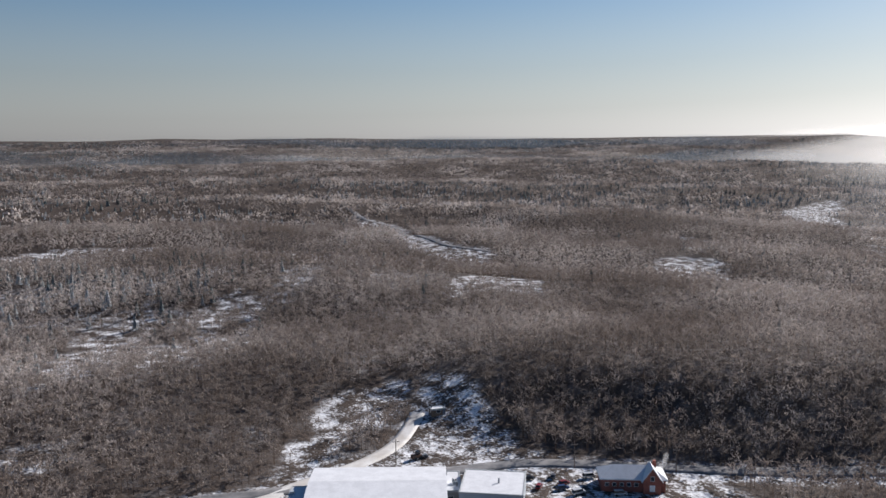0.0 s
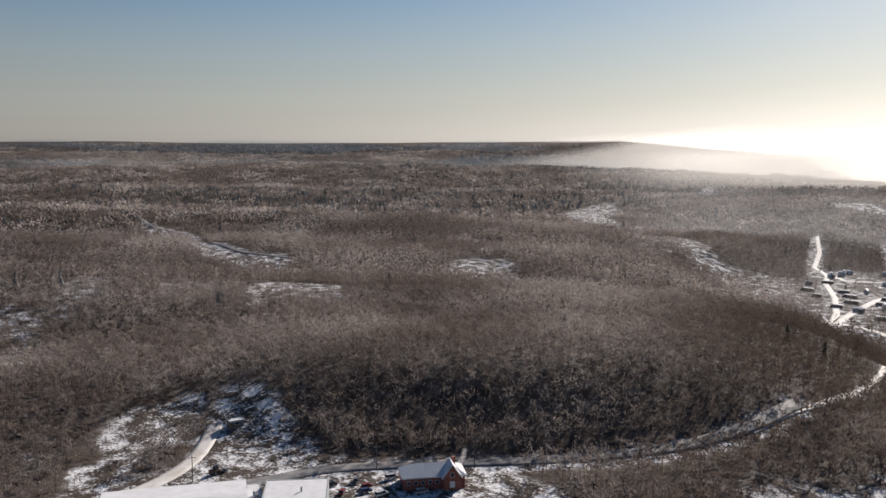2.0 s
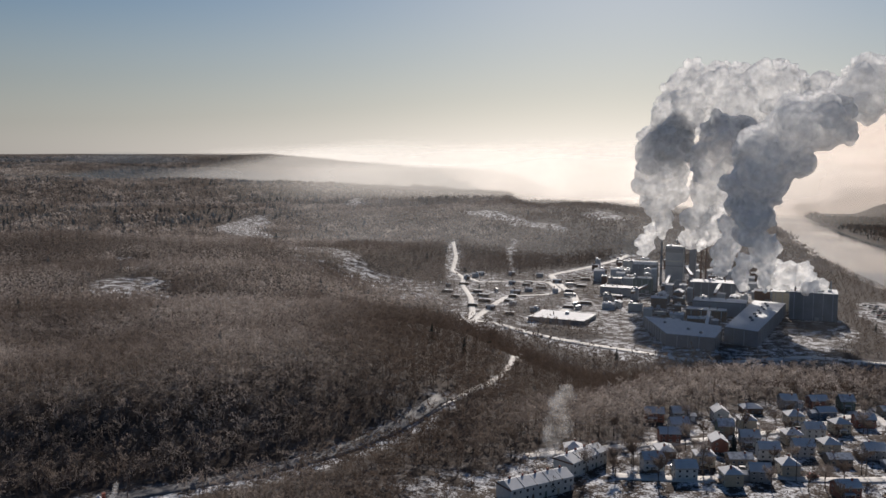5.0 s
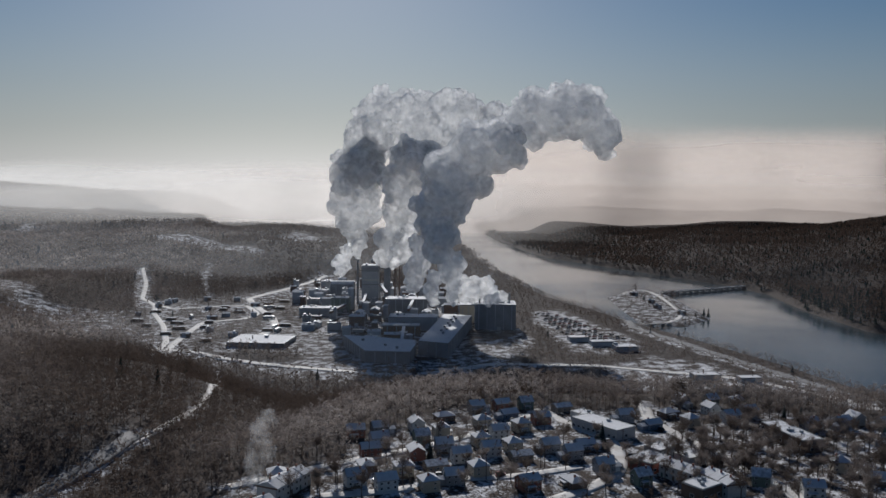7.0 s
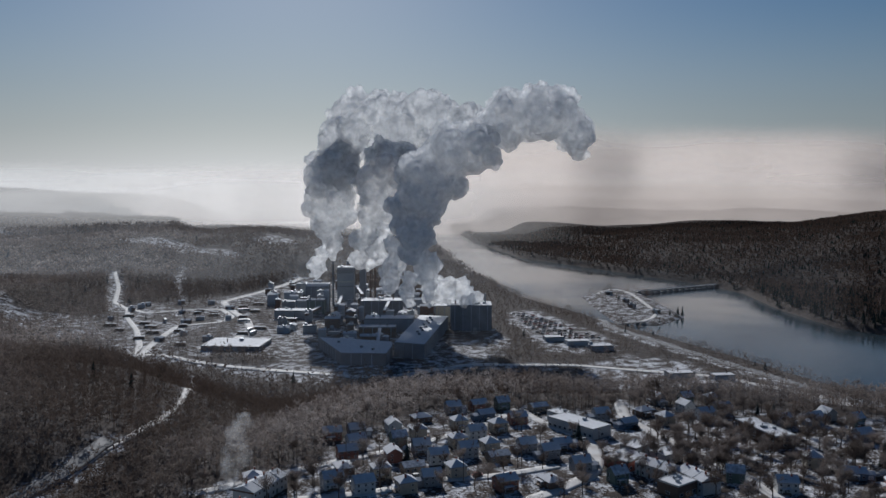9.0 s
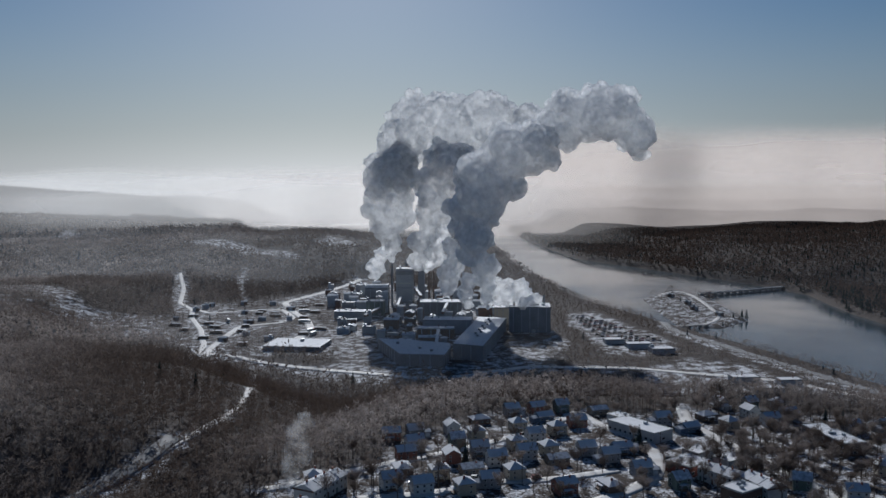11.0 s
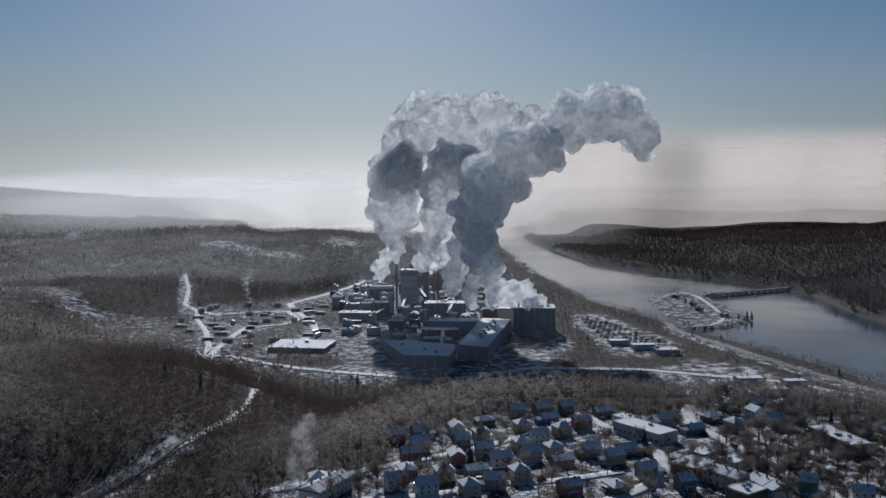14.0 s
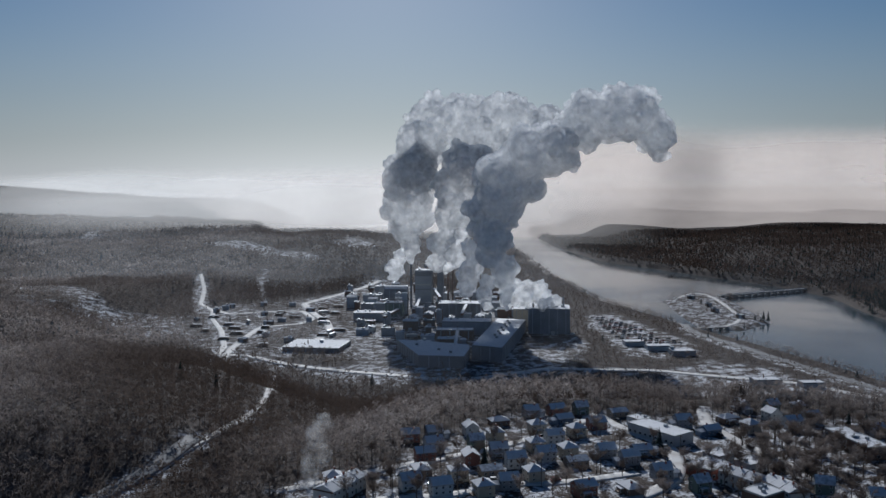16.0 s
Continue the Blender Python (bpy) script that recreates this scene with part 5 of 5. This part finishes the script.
def mill_clutter():
    """Smaller sheds, pipe bridges and loading roofs between the large halls."""
    rng = random.Random(5)
    taken = [(747, 533, 34), (712, 523, 26), (806, 466, 32), (846, 614, 34), (912, 722, 20), (797, 677, 18), (757, 682, 24), (824, 511, 18), (922, 780, 22),
             (612, 480, 42), (638, 464, 30), (675, 443, 32), (728, 464, 34), (770, 494, 28), (867, 708, 6), (817, 677, 7), (785, 640, 24)]
    names = ("small grey mill shed with snow on its roof", "low rusty mill shed under snow", "pale metal mill shed with a flat snowy roof")
    made = 0
    for _ in range(900):
        x, y = rng.uniform(640, 1040), rng.uniform(480, 890)
        az, r = math.degrees(math.atan2(x, y)), math.hypot(x, y)
        if not (46.5 < az < 60.5 and 820 < r < 1320):
            continue
        s = rng.uniform(7, 17)
        if any(math.hypot(x - a, y - b) < c + s * .62 for a, b, c in taken):
            continue
        taken.append((x, y, s * .6))
        k = rng.randrange(3)
        plant("mill_shed", names[k], x, y, -58 + rng.choice((0, 0, 90)) + rng.uniform(-3, 3), s, s * rng.uniform(.5, .8), rng.uniform(5, 15), (M_STEEL_MID, M_RUST, M_STEEL_PALE)[k],
              vents=rng.randint(1, 3), gable=rng.random() < .55)
        made += 1
        if made >= 88:
            break
    for (x0, y0), (x1, y1), z in (((800, 645), (862, 690), 12), ((775, 560), (840, 600), 14), ((840, 640), (905, 700), 20), ((735, 640), (790, 665), 9), ((640, 470), (712, 520), 8)):
        ln, tr = math.hypot(x1 - x0, y1 - y0), math.degrees(math.atan2(y1 - y0, x1 - x0))
        ob = thing("pipe_bridge", "rusty pipe bridge on trestles between mill roofs", "pipe bridge", "pipe bridges", pose(x0, y0, FLAT, 0, 0, tr))
        part("gallery", box(0, -1.4, z, ln, 1.4, z + 2.6), M_RUST, ob)
        part("roof", box(-.2, -1.6, z + 2.604, ln + .2, 1.6, z + 2.9), M_SNOW, ob)
        for i in range(int(ln / 12) + 1):
            for s in (-1.1, 1.1):
                part("trestle_leg", box(i * 12, s - .25, -2, i * 12 + .5, s + .25, z), M_STEEL_DARK, ob)


mill_clutter()


# ---- the yard ----
def log_pile(x, y, turn, L, n):
    ob = thing("log_pile", "snow-dusted pile of stacked logs in the yard", "log pile", "log piles", pose(x, y, ground_at(x, y), 0, 0, turn))
    rng = random.Random(int(x))
    for row in range(3):
        for i in range(n - row):
            bm = tube(0, 0, 0, 5.0, .5, .45, 8)
            bmesh.ops.rotate(bm, verts=bm.verts, cent=(0, 0, 0), matrix=Matrix.Rotation(radians(90), 3, "X"))
            bmesh.ops.translate(bm, verts=bm.verts, vec=(-L / 2 + (i + row * .5) * L / n, 2.5 + rng.uniform(-.3, .3), .45 + row * .8))
            part("log", bm, M_LOG, ob)
    part("snow_cap", box(-L / 2 + 1, -2, 2.9, L / 2 - L / n, 2.2, 3.2, edge=.12), M_SNOW, ob)
    return ob


def car_model(label, body, L=4.5, van=False):
    ob = thing("parked_car", label, "car", "parked cars")
    w, h = 1.78, (0.8 if not van else 1.0)
    bm = box(-L / 2, -w / 2, .28, L / 2, w / 2, h, edge=.14)
    part("body", bm, body, ob)
    bm = bmesh.new()
    t = 1.42 if not van else 1.75
    a, b = (-L * .36, L * .2) if not van else (-L * .46, L * .25)
    lo = [bm.verts.new((x, y, h - .02)) for x, y in ((a - .25, -w * .46), (b + .5, -w * .46), (b + .5, w * .46), (a - .25, w * .46))]
    hi = [bm.verts.new((x, y, t)) for x, y in ((a + .15, -w * .38), (b - .15, -w * .38), (b - .15, w * .38), (a + .15, w * .38))]
    for i in range(4):
        bm.faces.new((lo[i], lo[(i + 1) % 4], hi[(i + 1) % 4], hi[i]))
    bm.faces.new(hi)
    bm.faces.new(lo[::-1])
    part("cabin", bm, M_GLASS, ob, "dark glazed cabin")
    part("roof", box(a + .1, -w * .39, t, b - .1, w * .39, t + .06, edge=.02), body, ob)
    for sx in (-L * .31, L * .31):
        for sy in (-w / 2 + .1, w / 2 - .1):
            bm = tube(0, 0, -.11, .11, .33, .33, 12)
            bmesh.ops.rotate(bm, verts=bm.verts, cent=(0, 0, 0), matrix=Matrix.Rotation(radians(90), 3, "X"))
            bmesh.ops.translate(bm, verts=bm.verts, vec=(sx, sy, .33))
            part("wheel", bm, M_TYRE, ob)
    for sy in (-.6, .6):
        part("headlight", box(L / 2 - .06, sy - .2, .55, L / 2 + .02, sy + .2, .7), M_TRIM, ob)
    return ob


def lorry(x, y, turn, label, cab):
    ob = thing("lorry", label, "lorry", "lorries", pose(x, y, ground_at(x, y) + .3, 0, 0, turn))
    part("trailer", box(-8, -1.25, 1.1, 3, 1.25, 3.9, edge=.05), M_STEEL_PALE, ob)
    part("chassis", box(-8, -.6, .6, 6, .6, 1.09), M_STEEL_DARK, ob)
    part("cab", box(3.5, -1.2, .7, 6, 1.2, 3.2, edge=.2), cab, ob)
    part("windscreen", box(5.9, -1.05, 1.9, 6.05, 1.05, 2.9), M_GLASS, ob)
    for sx in (-7, -5.8, -4.6, 2.2, 4.8):
        for sy in (-1.05, 1.05):
            bm = tube(0, 0, -.18, .18, .5, .5, 12)
            bmesh.ops.rotate(bm, verts=bm.verts, cent=(0, 0, 0), matrix=Matrix.Rotation(radians(90), 3, "X"))
            bmesh.ops.translate(bm, verts=bm.verts, vec=(sx, sy, .5))
            part("wheel", bm, M_TYRE, ob)
    return ob


plant("log_shed", "wide low yard shed with snow-covered roof", 592, 603, -62, 56, 44, 5, M_STEEL_DARK, vents=2, base=-38, bays=6, group="yard sheds")
for x, y, t, c in ((648, 636, 20, 0), (660, 652, 20, 2), (700, 700, -40, 3), (760, 760, -30, 1), (655, 780, 60, 2), (690, 560, -55, 0)):
    lorry(x, y, t, "parked lorry with a pale box trailer on snow", CARS[c])


def yard_clutter():
    rng = random.Random(8)
    n = 0
    spots = []
    while n < 34:
        x, y = rng.uniform(560, 900), rng.uniform(560, 910)
        az, r = math.degrees(math.atan2(x, y)), math.hypot(x, y)
        if not (35.5 < az < 46.5 and 830 < r < 1290) or any(math.hypot(x - a, y - b) < 19 for a, b in spots) or math.hypot(x - 592, y - 603) < 42:
            continue
        if float(area_d(np.array([x]), np.array([y]), YARD)[0]) > -6:
            n += 0.05
            continue
        spots.append((x, y))
        n += 1
        if rng.random() < .5:
            log_pile(x, y, rng.uniform(-70, -40), rng.uniform(10, 16), 10)
        else:
            plant("yard_shed", "small weathered yard shed with snow on its roof", x, y, rng.uniform(-75, -40), rng.uniform(5, 11), rng.uniform(4, 6), rng.uniform(2.8, 4.5),
                  rng.choice((M_RUST, M_STEEL_MID, M_LOG)), vents=1, gable=True, group="yard sheds", base=ground_at(x, y))


yard_clutter()

# ---- parked cars ----
MODELS = [car_model("black saloon car parked on packed snow", CARS[0]), car_model("grey hatchback parked on packed snow", CARS[1], 4.1),
          car_model("dark red car parked on packed snow", CARS[2]), car_model("white van parked on packed snow", CARS[3], 4.9, True),
          car_model("dark blue pickup-sized car parked on snow", CARS[4], 4.8)]
CAR_SPOTS = [(30, 294, 20), (39, 296, 80), (42, 290, 20), (52, 296, 10), (41, 286, 15), (46, 282, 25), (60, 281, 5), (33, 287, 70),
             (372, 158, -30), (368, 152, -30), (356, 136, 10), (340, 134, 20), (352, 108, 70), (376, 100, 60), (392, 121, 50), (300, 170, -40), (285, 190, -50),
             (330, 152, -30), (312, 219, -25), (350, 206, -10), (375, 206, 0), (264, 205, -50), (398, 190, 70), (404, 139, 50), (320, 131, 10), (361, 82, 50)]


def park():
    rng = random.Random(3)
    spots = [(x, y, t) for x, y, t in CAR_SPOTS]
    for i in range(9):
        for j in range(15):
            x, y = 938 - j * 7.4 + i * 3.4 - 28, 478 - j * 9.4 - i * 4.9 + 22
            if rng.random() < .82 and float(area_d(np.array([x]), np.array([y]), CAR_LOT)[0]) < -3:
                spots.append((x, y, -35 + rng.uniform(-3, 3)))
    for n, (x, y, t) in enumerate(spots):
        src = MODELS[n] if n < 5 else rng.choice((MODELS[0], MODELS[0], MODELS[1], MODELS[2], MODELS[3], MODELS[4]))
        m = pose(x, y, ground_at(x, y) + .28, 0, 0, t)
        if n < 5:
            src.matrix_basis = m
        else:
            copy_thing(src, m)


park()

# ---- river bank works and the islet ----
for x, y, W, D in ((797, 363, 20, 12), (790, 334, 24, 12), (780, 306, 22, 14), (700, 205, 22, 12), (708, 172, 18, 10), (672, 178, 20, 11), (1230, 470, 10, 7), (1120, 395, 9, 7), (1085, 350, 9, 7), (1165, 420, 8, 6)):
    plant("bank_shed", "low shed with snowy roof near the river bank", x, y, -50, W, D, 4.5, M_STEEL_MID if W > 10 else WALLS[3], vents=1, group="river bank sheds", base=ground_at(x, y))


def barrage():
    """A low concrete barrage with piers and a roadway that joins the islet to the far bank."""
    a, b = Vector((1278, 440)), Vector((1478, 345))
    ln, tr = (b - a).length, math.degrees(math.atan2(b.y - a.y, b.x - a.x))
    ob = thing("barrage", "long low dark concrete barrage with piers across the river", "dam", "", pose(a.x, a.y, -50, 0, 0, tr))
    part("roadway", box(-6, -4, 4.2, ln + 8, 4, 5.0), M_CONC, ob)
    part("snow", box(-6, -3.6, 5.004, ln + 8, 3.6, 5.15), M_ROAD, ob)
    part("sill", box(0, -2.5, -4, ln, 2.5, 1.6), M_CONC, ob)
    for i in range(17):
        x = i * ln / 16
        part("pier", box(x - .9, -4.6, -4, x + .9, 4.6, 4.2), M_CONC, ob)
    for s in (-3.9, 3.9):
        part("parapet", box(-6, s - .12, 5.0, ln + 8, s + .12, 5.9), M_STEEL_DARK, ob)
    c, d = Vector((1000, 345)), Vector((962, 372))
    ob = thing("causeway_bridge", "short dark bridge between the bank and the islet", "bridge", "", pose(d.x, d.y, -50, 0, 0, math.degrees(math.atan2(c.y - d.y, c.x - d.x))))
    L2 = (c - d).length
    part("deck", box(-12, -3.5, 3.2, L2 + 12, 3.5, 4.0), M_CONC, ob)
    for i in range(4):
        part("pier", box(i * L2 / 3 - .7, -3, -4, i * L2 / 3 + .7, 3, 3.2), M_CONC, ob)


barrage()
road("islet_road", ((1000, 345), (1040, 340), (1090, 350), (1180, 400), (1250, 440), (1290, 470), (1300, 492), (1260, 492), (1225, 488)), 6, M_ROAD, "packed-snow lane round the islet")

# ---- the works at the edge of the woods ----
hg = thing("hangar", "wide garage hall with a bare snow-white roof", "garage hall", "", pose(-22, 272, 0, 0, 0, 1))
part("wall", box(-22.5, -14, -2, 22.5, 14, 7.6), M_STEEL_MID, hg)
part("roof", extrude_x(((-14.3, 7.604), (14.3, 7.604), (14.3, 7.95), (0, 8.9), (-14.3, 7.95)), -22.8, 22.8), M_SNOW, hg, "low snow-covered roof")
for i in range(5):
    part("garage_door", box(-19 + i * 8, -14.2, 0, -14 + i * 8, -14.005, 4.8), M_STEEL_PALE, hg)
flat_block("workshop", "grey flat-roofed workshop under clean snow", "workshop", 16.5, 277, -8, 21, 20, 6.0, M_STEEL_MID, cols=4, vents=1, base=0)
flat_block("workshop_link", "low link roof with tanks between two halls", "workshop", 1.8, 283, 2, 7.5, 17, 4.0, M_CONC, cols=1, vents=8, base=0)
flat_block("workshop", "dark blue lean-to beside the garage hall", "lean-to", -48.5, 273, 1, 6, 12, 4.0, WALLS[4], cols=1, vents=1, base=0)


def lodge():
    """A red-brick hall with a snowy hip roof and a tall front gable."""
    ob = thing("brick_hall", "red-brick hall with a snowy hip roof and front gable", "hall", "", pose(65.5, 289, 0.2, 0, 0, -4))
    W, D, h = 22, 10, 3.6
    part("wall", box(-W / 2, -D / 2, -1.5, W / 2, D / 2, h), M_BRICK, ob)
    for nm, lift, o, mt in (("roof_edge", 0.0, .7, M_TRIM), ("roof", .12, .6, M_SNOW)):
        bm = bmesh.new()
        b = [bm.verts.new((sx * (W / 2 + o), sy * (D / 2 + o), h + lift)) for sx, sy in ((-1, -1), (1, -1), (1, 1), (-1, 1))]
        c = [bm.verts.new((sx * (W / 2 + o), sy * (D / 2 + o), h + lift + .25)) for sx, sy in ((-1, -1), (1, -1), (1, 1), (-1, 1))]
        t = [bm.verts.new((sx * (W / 2 - D / 2), 0, h + lift + 3.4)) for sx in (-1, 1)]
        for i in range(4):
            bm.faces.new((b[i], b[(i + 1) % 4], c[(i + 1) % 4], c[i]))
        bm.faces.new((c[0], c[1], t[1], t[0])); bm.faces.new((c[2], c[3], t[0], t[1]))
        bm.faces.new((c[1], c[2], t[1])); bm.faces.new((c[3], c[0], t[0])); bm.faces.new(b[::-1])
        part(nm, bm, mt, ob)
    gb = bmesh.new()
    prism([(3.2, -6.6), (9.2, -6.6), (9.2, -2), (3.2, -2)], -1.5, h, gb)
    v = [gb.verts.new(p) for p in ((3.2, -6.6, h), (9.2, -6.6, h), (6.2, -6.6, h + 4.4), (3.2, 0, h), (9.2, 0, h), (6.2, 0, h + 4.4))]
    gb.faces.new((v[0], v[1], v[2])); gb.faces.new((v[5], v[4], v[3])); gb.faces.new((v[0], v[2], v[5], v[3])); gb.faces.new((v[1], v[4], v[5], v[2]))
    part("gable", gb, M_BRICK, ob, "red-brick front gable")
    for s in (-1, 1):
        bm = bmesh.new()
        p = [(6.2, h + 4.65), (6.2 + s * 3.7, h - .55), (6.2 + s * 3.7, h - .2), (6.2, h + 5.0)]
        a = [bm.verts.new((x, -7.0, z)) for x, z in p]
        b = [bm.verts.new((x, 0.0, z)) for x, z in p]
        for i in range(4):
            bm.faces.new((a[i], a[(i + 1) % 4], b[(i + 1) % 4], b[i]))
        bm.faces.new(a); bm.faces.new(b[::-1])
        bmesh.ops.recalc_face_normals(bm, faces=bm.faces)
        part("gable_roof", bm, M_SNOW, ob)
    window(ob, 6.2, -6.6, 4.6, 1.4, 1.8, "-y")
    part("door", box(5.3, -6.72, 0, 7.1, -6.55, 2.3), M_TRIM, ob)
    for fx in (-9, -6.5, -4, -1.5, 1):
        window(ob, fx, -D / 2, 1.8, 1.4, 1.4, "-y")
    part("chimney", box(7.5, 1.0, h, 8.6, 2.1, h + 4.6), M_BRICK, ob)


lodge()


def utility_pole(x, y, turn, h=10.0):
    ob = thing("utility_pole", "brown wooden utility pole with a crossarm", "utility pole", "utility poles", pose(x, y, ground_at(x, y), 0, 0, turn))
    part("post", tube(0, 0, -1, h, .2, .14, 8), M_BARK, ob)
    part("crossarm", box(-1.3, -.08, h - 1.0, 1.3, .08, h - .8), M_BARK, ob)
    for i in (-1.1, 0, 1.1):
        part("insulator", tube(i, 0, h - .8, h - .5, .08, .05, 6), M_CONC, ob)
    return ob


for x, y, t in ((-18, 309, 10), (48, 305, 5), (84, 299, 5), (320, 160, 50), (292, 172, 50), (268, 196, 40), (362, 142, 70), (340, 140, 20), (392, 128, 60), (377, 106, 60), (362, 84, 50),
                (345, 204, 10), (375, 199, 10), (312, 212, 10), (282, 224, 20), (405, 172, 80), (430, 152, 60)):
    utility_pole(x, y, t)


def loader(x, y, turn):
    ob = thing("wheel_loader", "dark wheel loader standing on ploughed snow", "loader", "", pose(x, y, ground_at(x, y), 0, 0, turn))
    part("body", box(-2.6, -1.1, .8, 1.2, 1.1, 2.0, edge=.15), M_RUST, ob)
    part("cab", box(-.9, -.8, 2.0, .6, .8, 3.3, edge=.1), M_GLASS, ob)
    part("arm", box(1.2, -.3, .9, 3.2, .3, 1.3), M_STEEL_DARK, ob)
    part("bucket", box(3.0, -1.3, .2, 3.9, 1.3, 1.4, edge=.15), M_STEEL_DARK, ob)
    for sx in (-1.7, .8):
        for sy in (-1.0, 1.0):
            bm = tube(0, 0, -.3, .3, .75, .75, 14)
            bmesh.ops.rotate(bm, verts=bm.verts, cent=(0, 0, 0), matrix=Matrix.Rotation(radians(90), 3, "X"))
            bmesh.ops.translate(bm, verts=bm.verts, vec=(sx, sy, .75))
            part("wheel", bm, M_TYRE, ob)


loader(-10, 315, 30)
loader(-39, 296, -20)
flat_block("pit_hut", "small dark hut in the snowy pit", "hut", -3, 357, 20, 6, 4, 2.6, M_LOG, cols=1, vents=1)


# ---- single trees of the town ----
def bare_tree(seed, label, tall, frost):
    """A leafless tree: a tapered bent trunk with limbs, and a crown of many thin frosted twigs."""
    rng = np.random.default_rng(seed)
    ob = thing("bare_tree", label, "tree", "town trees")
    v, f, tone, tip = [], [], [], []

    def limb(p, q, r0, r1, n=5):
        d = q - p
        s = np.cross(d, (0.3, 0.2, 0.9)); s = s / (np.linalg.norm(s) + 1e-9)
        t = np.cross(d, s); t = t / (np.linalg.norm(t) + 1e-9)
        k = len(v)
        for c, r in ((p, r0), (q, r1)):
            for i in range(n):
                a = 6.283 * i / n
                v.append(c + (s * math.cos(a) + t * math.sin(a)) * r)
        for i in range(n):
            a, b = k + i, k + (i + 1) % n
            f.extend([(a, b, b + n), (a, b + n, a + n)])

    top = np.array([rng.normal() * .4, rng.normal() * .4, tall * .55])
    fork = np.array([rng.normal() * .15, rng.normal() * .15, tall * .3])
    limb(np.array([0, 0, -.5]), fork, .26, .2)
    limb(fork, top, .2, .1)
    ends = []
    for i in range(9):
        a, h = rng.uniform(0, 6.283), rng.uniform(.28, .55)
        p = fork + (top - fork) * ((h - .28) / .27)
        q = p + np.array([math.cos(a) * tall * .2, math.sin(a) * tall * .2, tall * rng.uniform(.14, .28)])
        limb(p, q, .09, .04, 4)
        ends += [q, (p + q) / 2]
    ends += [top, top + np.array([0, 0, tall * .12])]
    trunk = sheet("trunk", np.array(v), np.array(f), M_BARK)
    trunk.parent = ob
    cv, cf, ct = [], [], []
    for i in range(640):
        e = ends[rng.integers(len(ends))]
        d = rng.normal(size=3); d[2] = abs(d[2]) * .9 + .1
        d = d / np.linalg.norm(d)
        p = e + rng.normal(size=3) * tall * .035
        q = p + d * tall * rng.uniform(.07, .19)
        s = np.cross(d, rng.normal(size=3)); s = s / np.linalg.norm(s) * rng.uniform(.03, .075)
        k = len(cv)
        cv.extend([p - s, p + s, q]); cf.append((k, k + 1, k + 2)); ct.extend([frost * .5, frost * .5, frost])
    crown = sheet("crown", np.array(cv), np.array(cf), M_BARE, False, (("tone", np.full(len(cv), rng.uniform())), ("tip", np.array(ct))))
    crown.parent = ob
    return ob


TREES = [bare_tree(1, "leafless brown tree in a snowy yard", 10, .3), bare_tree(2, "frosted leafless tree among houses", 12, 1.0),
         bare_tree(3, "slim leafless tree beside a street", 9, .6), bare_tree(4, "broad frosted leafless tree in the park", 13, .9), bare_tree(5, "tall brown leafless tree in the park", 14, .35)]


def plant_town():
    rng = random.Random(21)
    homes = list(HOME_SPOTS + RIVER_SIDE_SPOTS) + [(384, 161), (376, 149), (392, 172), (348, 124), (366, 126), (342, 108), (339, 91), (205, 221), (220, 222), (236, 229), (420, 82), (411, 73), (429, 92)]
    n = 0
    for _ in range(4000):
        grove = rng.random() < .5
        x, y = (rng.uniform(330, 450), rng.uniform(-10, 128)) if grove else (rng.uniform(190, 480), rng.uniform(60, 262))
        if not 320 < math.hypot(x, y) < 560 or min(math.hypot(x - a, y - b) for a, b in homes) < 7.0:
            continue
        if float(area_d(np.array([x]), np.array([y]), PLATEAU)[0]) > -4:
            continue
        src = TREES[n] if n < 5 else (rng.choice((TREES[3], TREES[4], TREES[4], TREES[1])) if grove else rng.choice(TREES))
        m = pose(x, y, ground_at(x, y), 0, 0, rng.uniform(0, 360)) @ Matrix.Scale(rng.uniform(.75, 1.1), 4)
        if n < 5:
            src.matrix_basis = m
        else:
            c = copy_thing(src, m)
            c.matrix_basis = m
        n += 1
        if n >= 290:
            break


plant_town()


def fir(x, y, h):
    ob = thing("fir_tree", "dark green fir tree standing in the snow", "tree", "", pose(x, y, ground_at(x, y)))
    rng = np.random.default_rng(int(x))
    trunk = part("trunk", tube(0, 0, -.4, h * .9, .22, .05, 8), M_BARK, ob)
    v, f = [], []
    for i in range(420):
        t = rng.uniform(.06, 1)
        a, r = rng.uniform(0, 6.283), (1 - t) * h * .24 * rng.uniform(.55, 1.05) + .1
        p = np.array([0, 0, h * (t * .95 + .05)])
        q = np.array([math.cos(a) * r, math.sin(a) * r, h * (t * .95 + .05) - r * .45])
        s = np.array([-math.sin(a), math.cos(a), 0]) * (.12 + r * .18)
        k = len(v)
        v.extend([p, q - s, q + s]); f.append((k, k + 1, k + 2))
    c = sheet("crown", np.array(v), np.array(f), M_FIR, False, (("tone", rng.uniform(size=len(v))), ("tip", np.full(len(v), .12))))
    c.parent = ob


for x, y, h in ((362, 152, 12), (300, 205, 9), (1085, 322, 11), (1092, 318, 13), (1078, 330, 9), (1100, 326, 10), (1190, 440, 9), (404, 30, 11), (452, 92, 10)):
    fir(x, y, h)
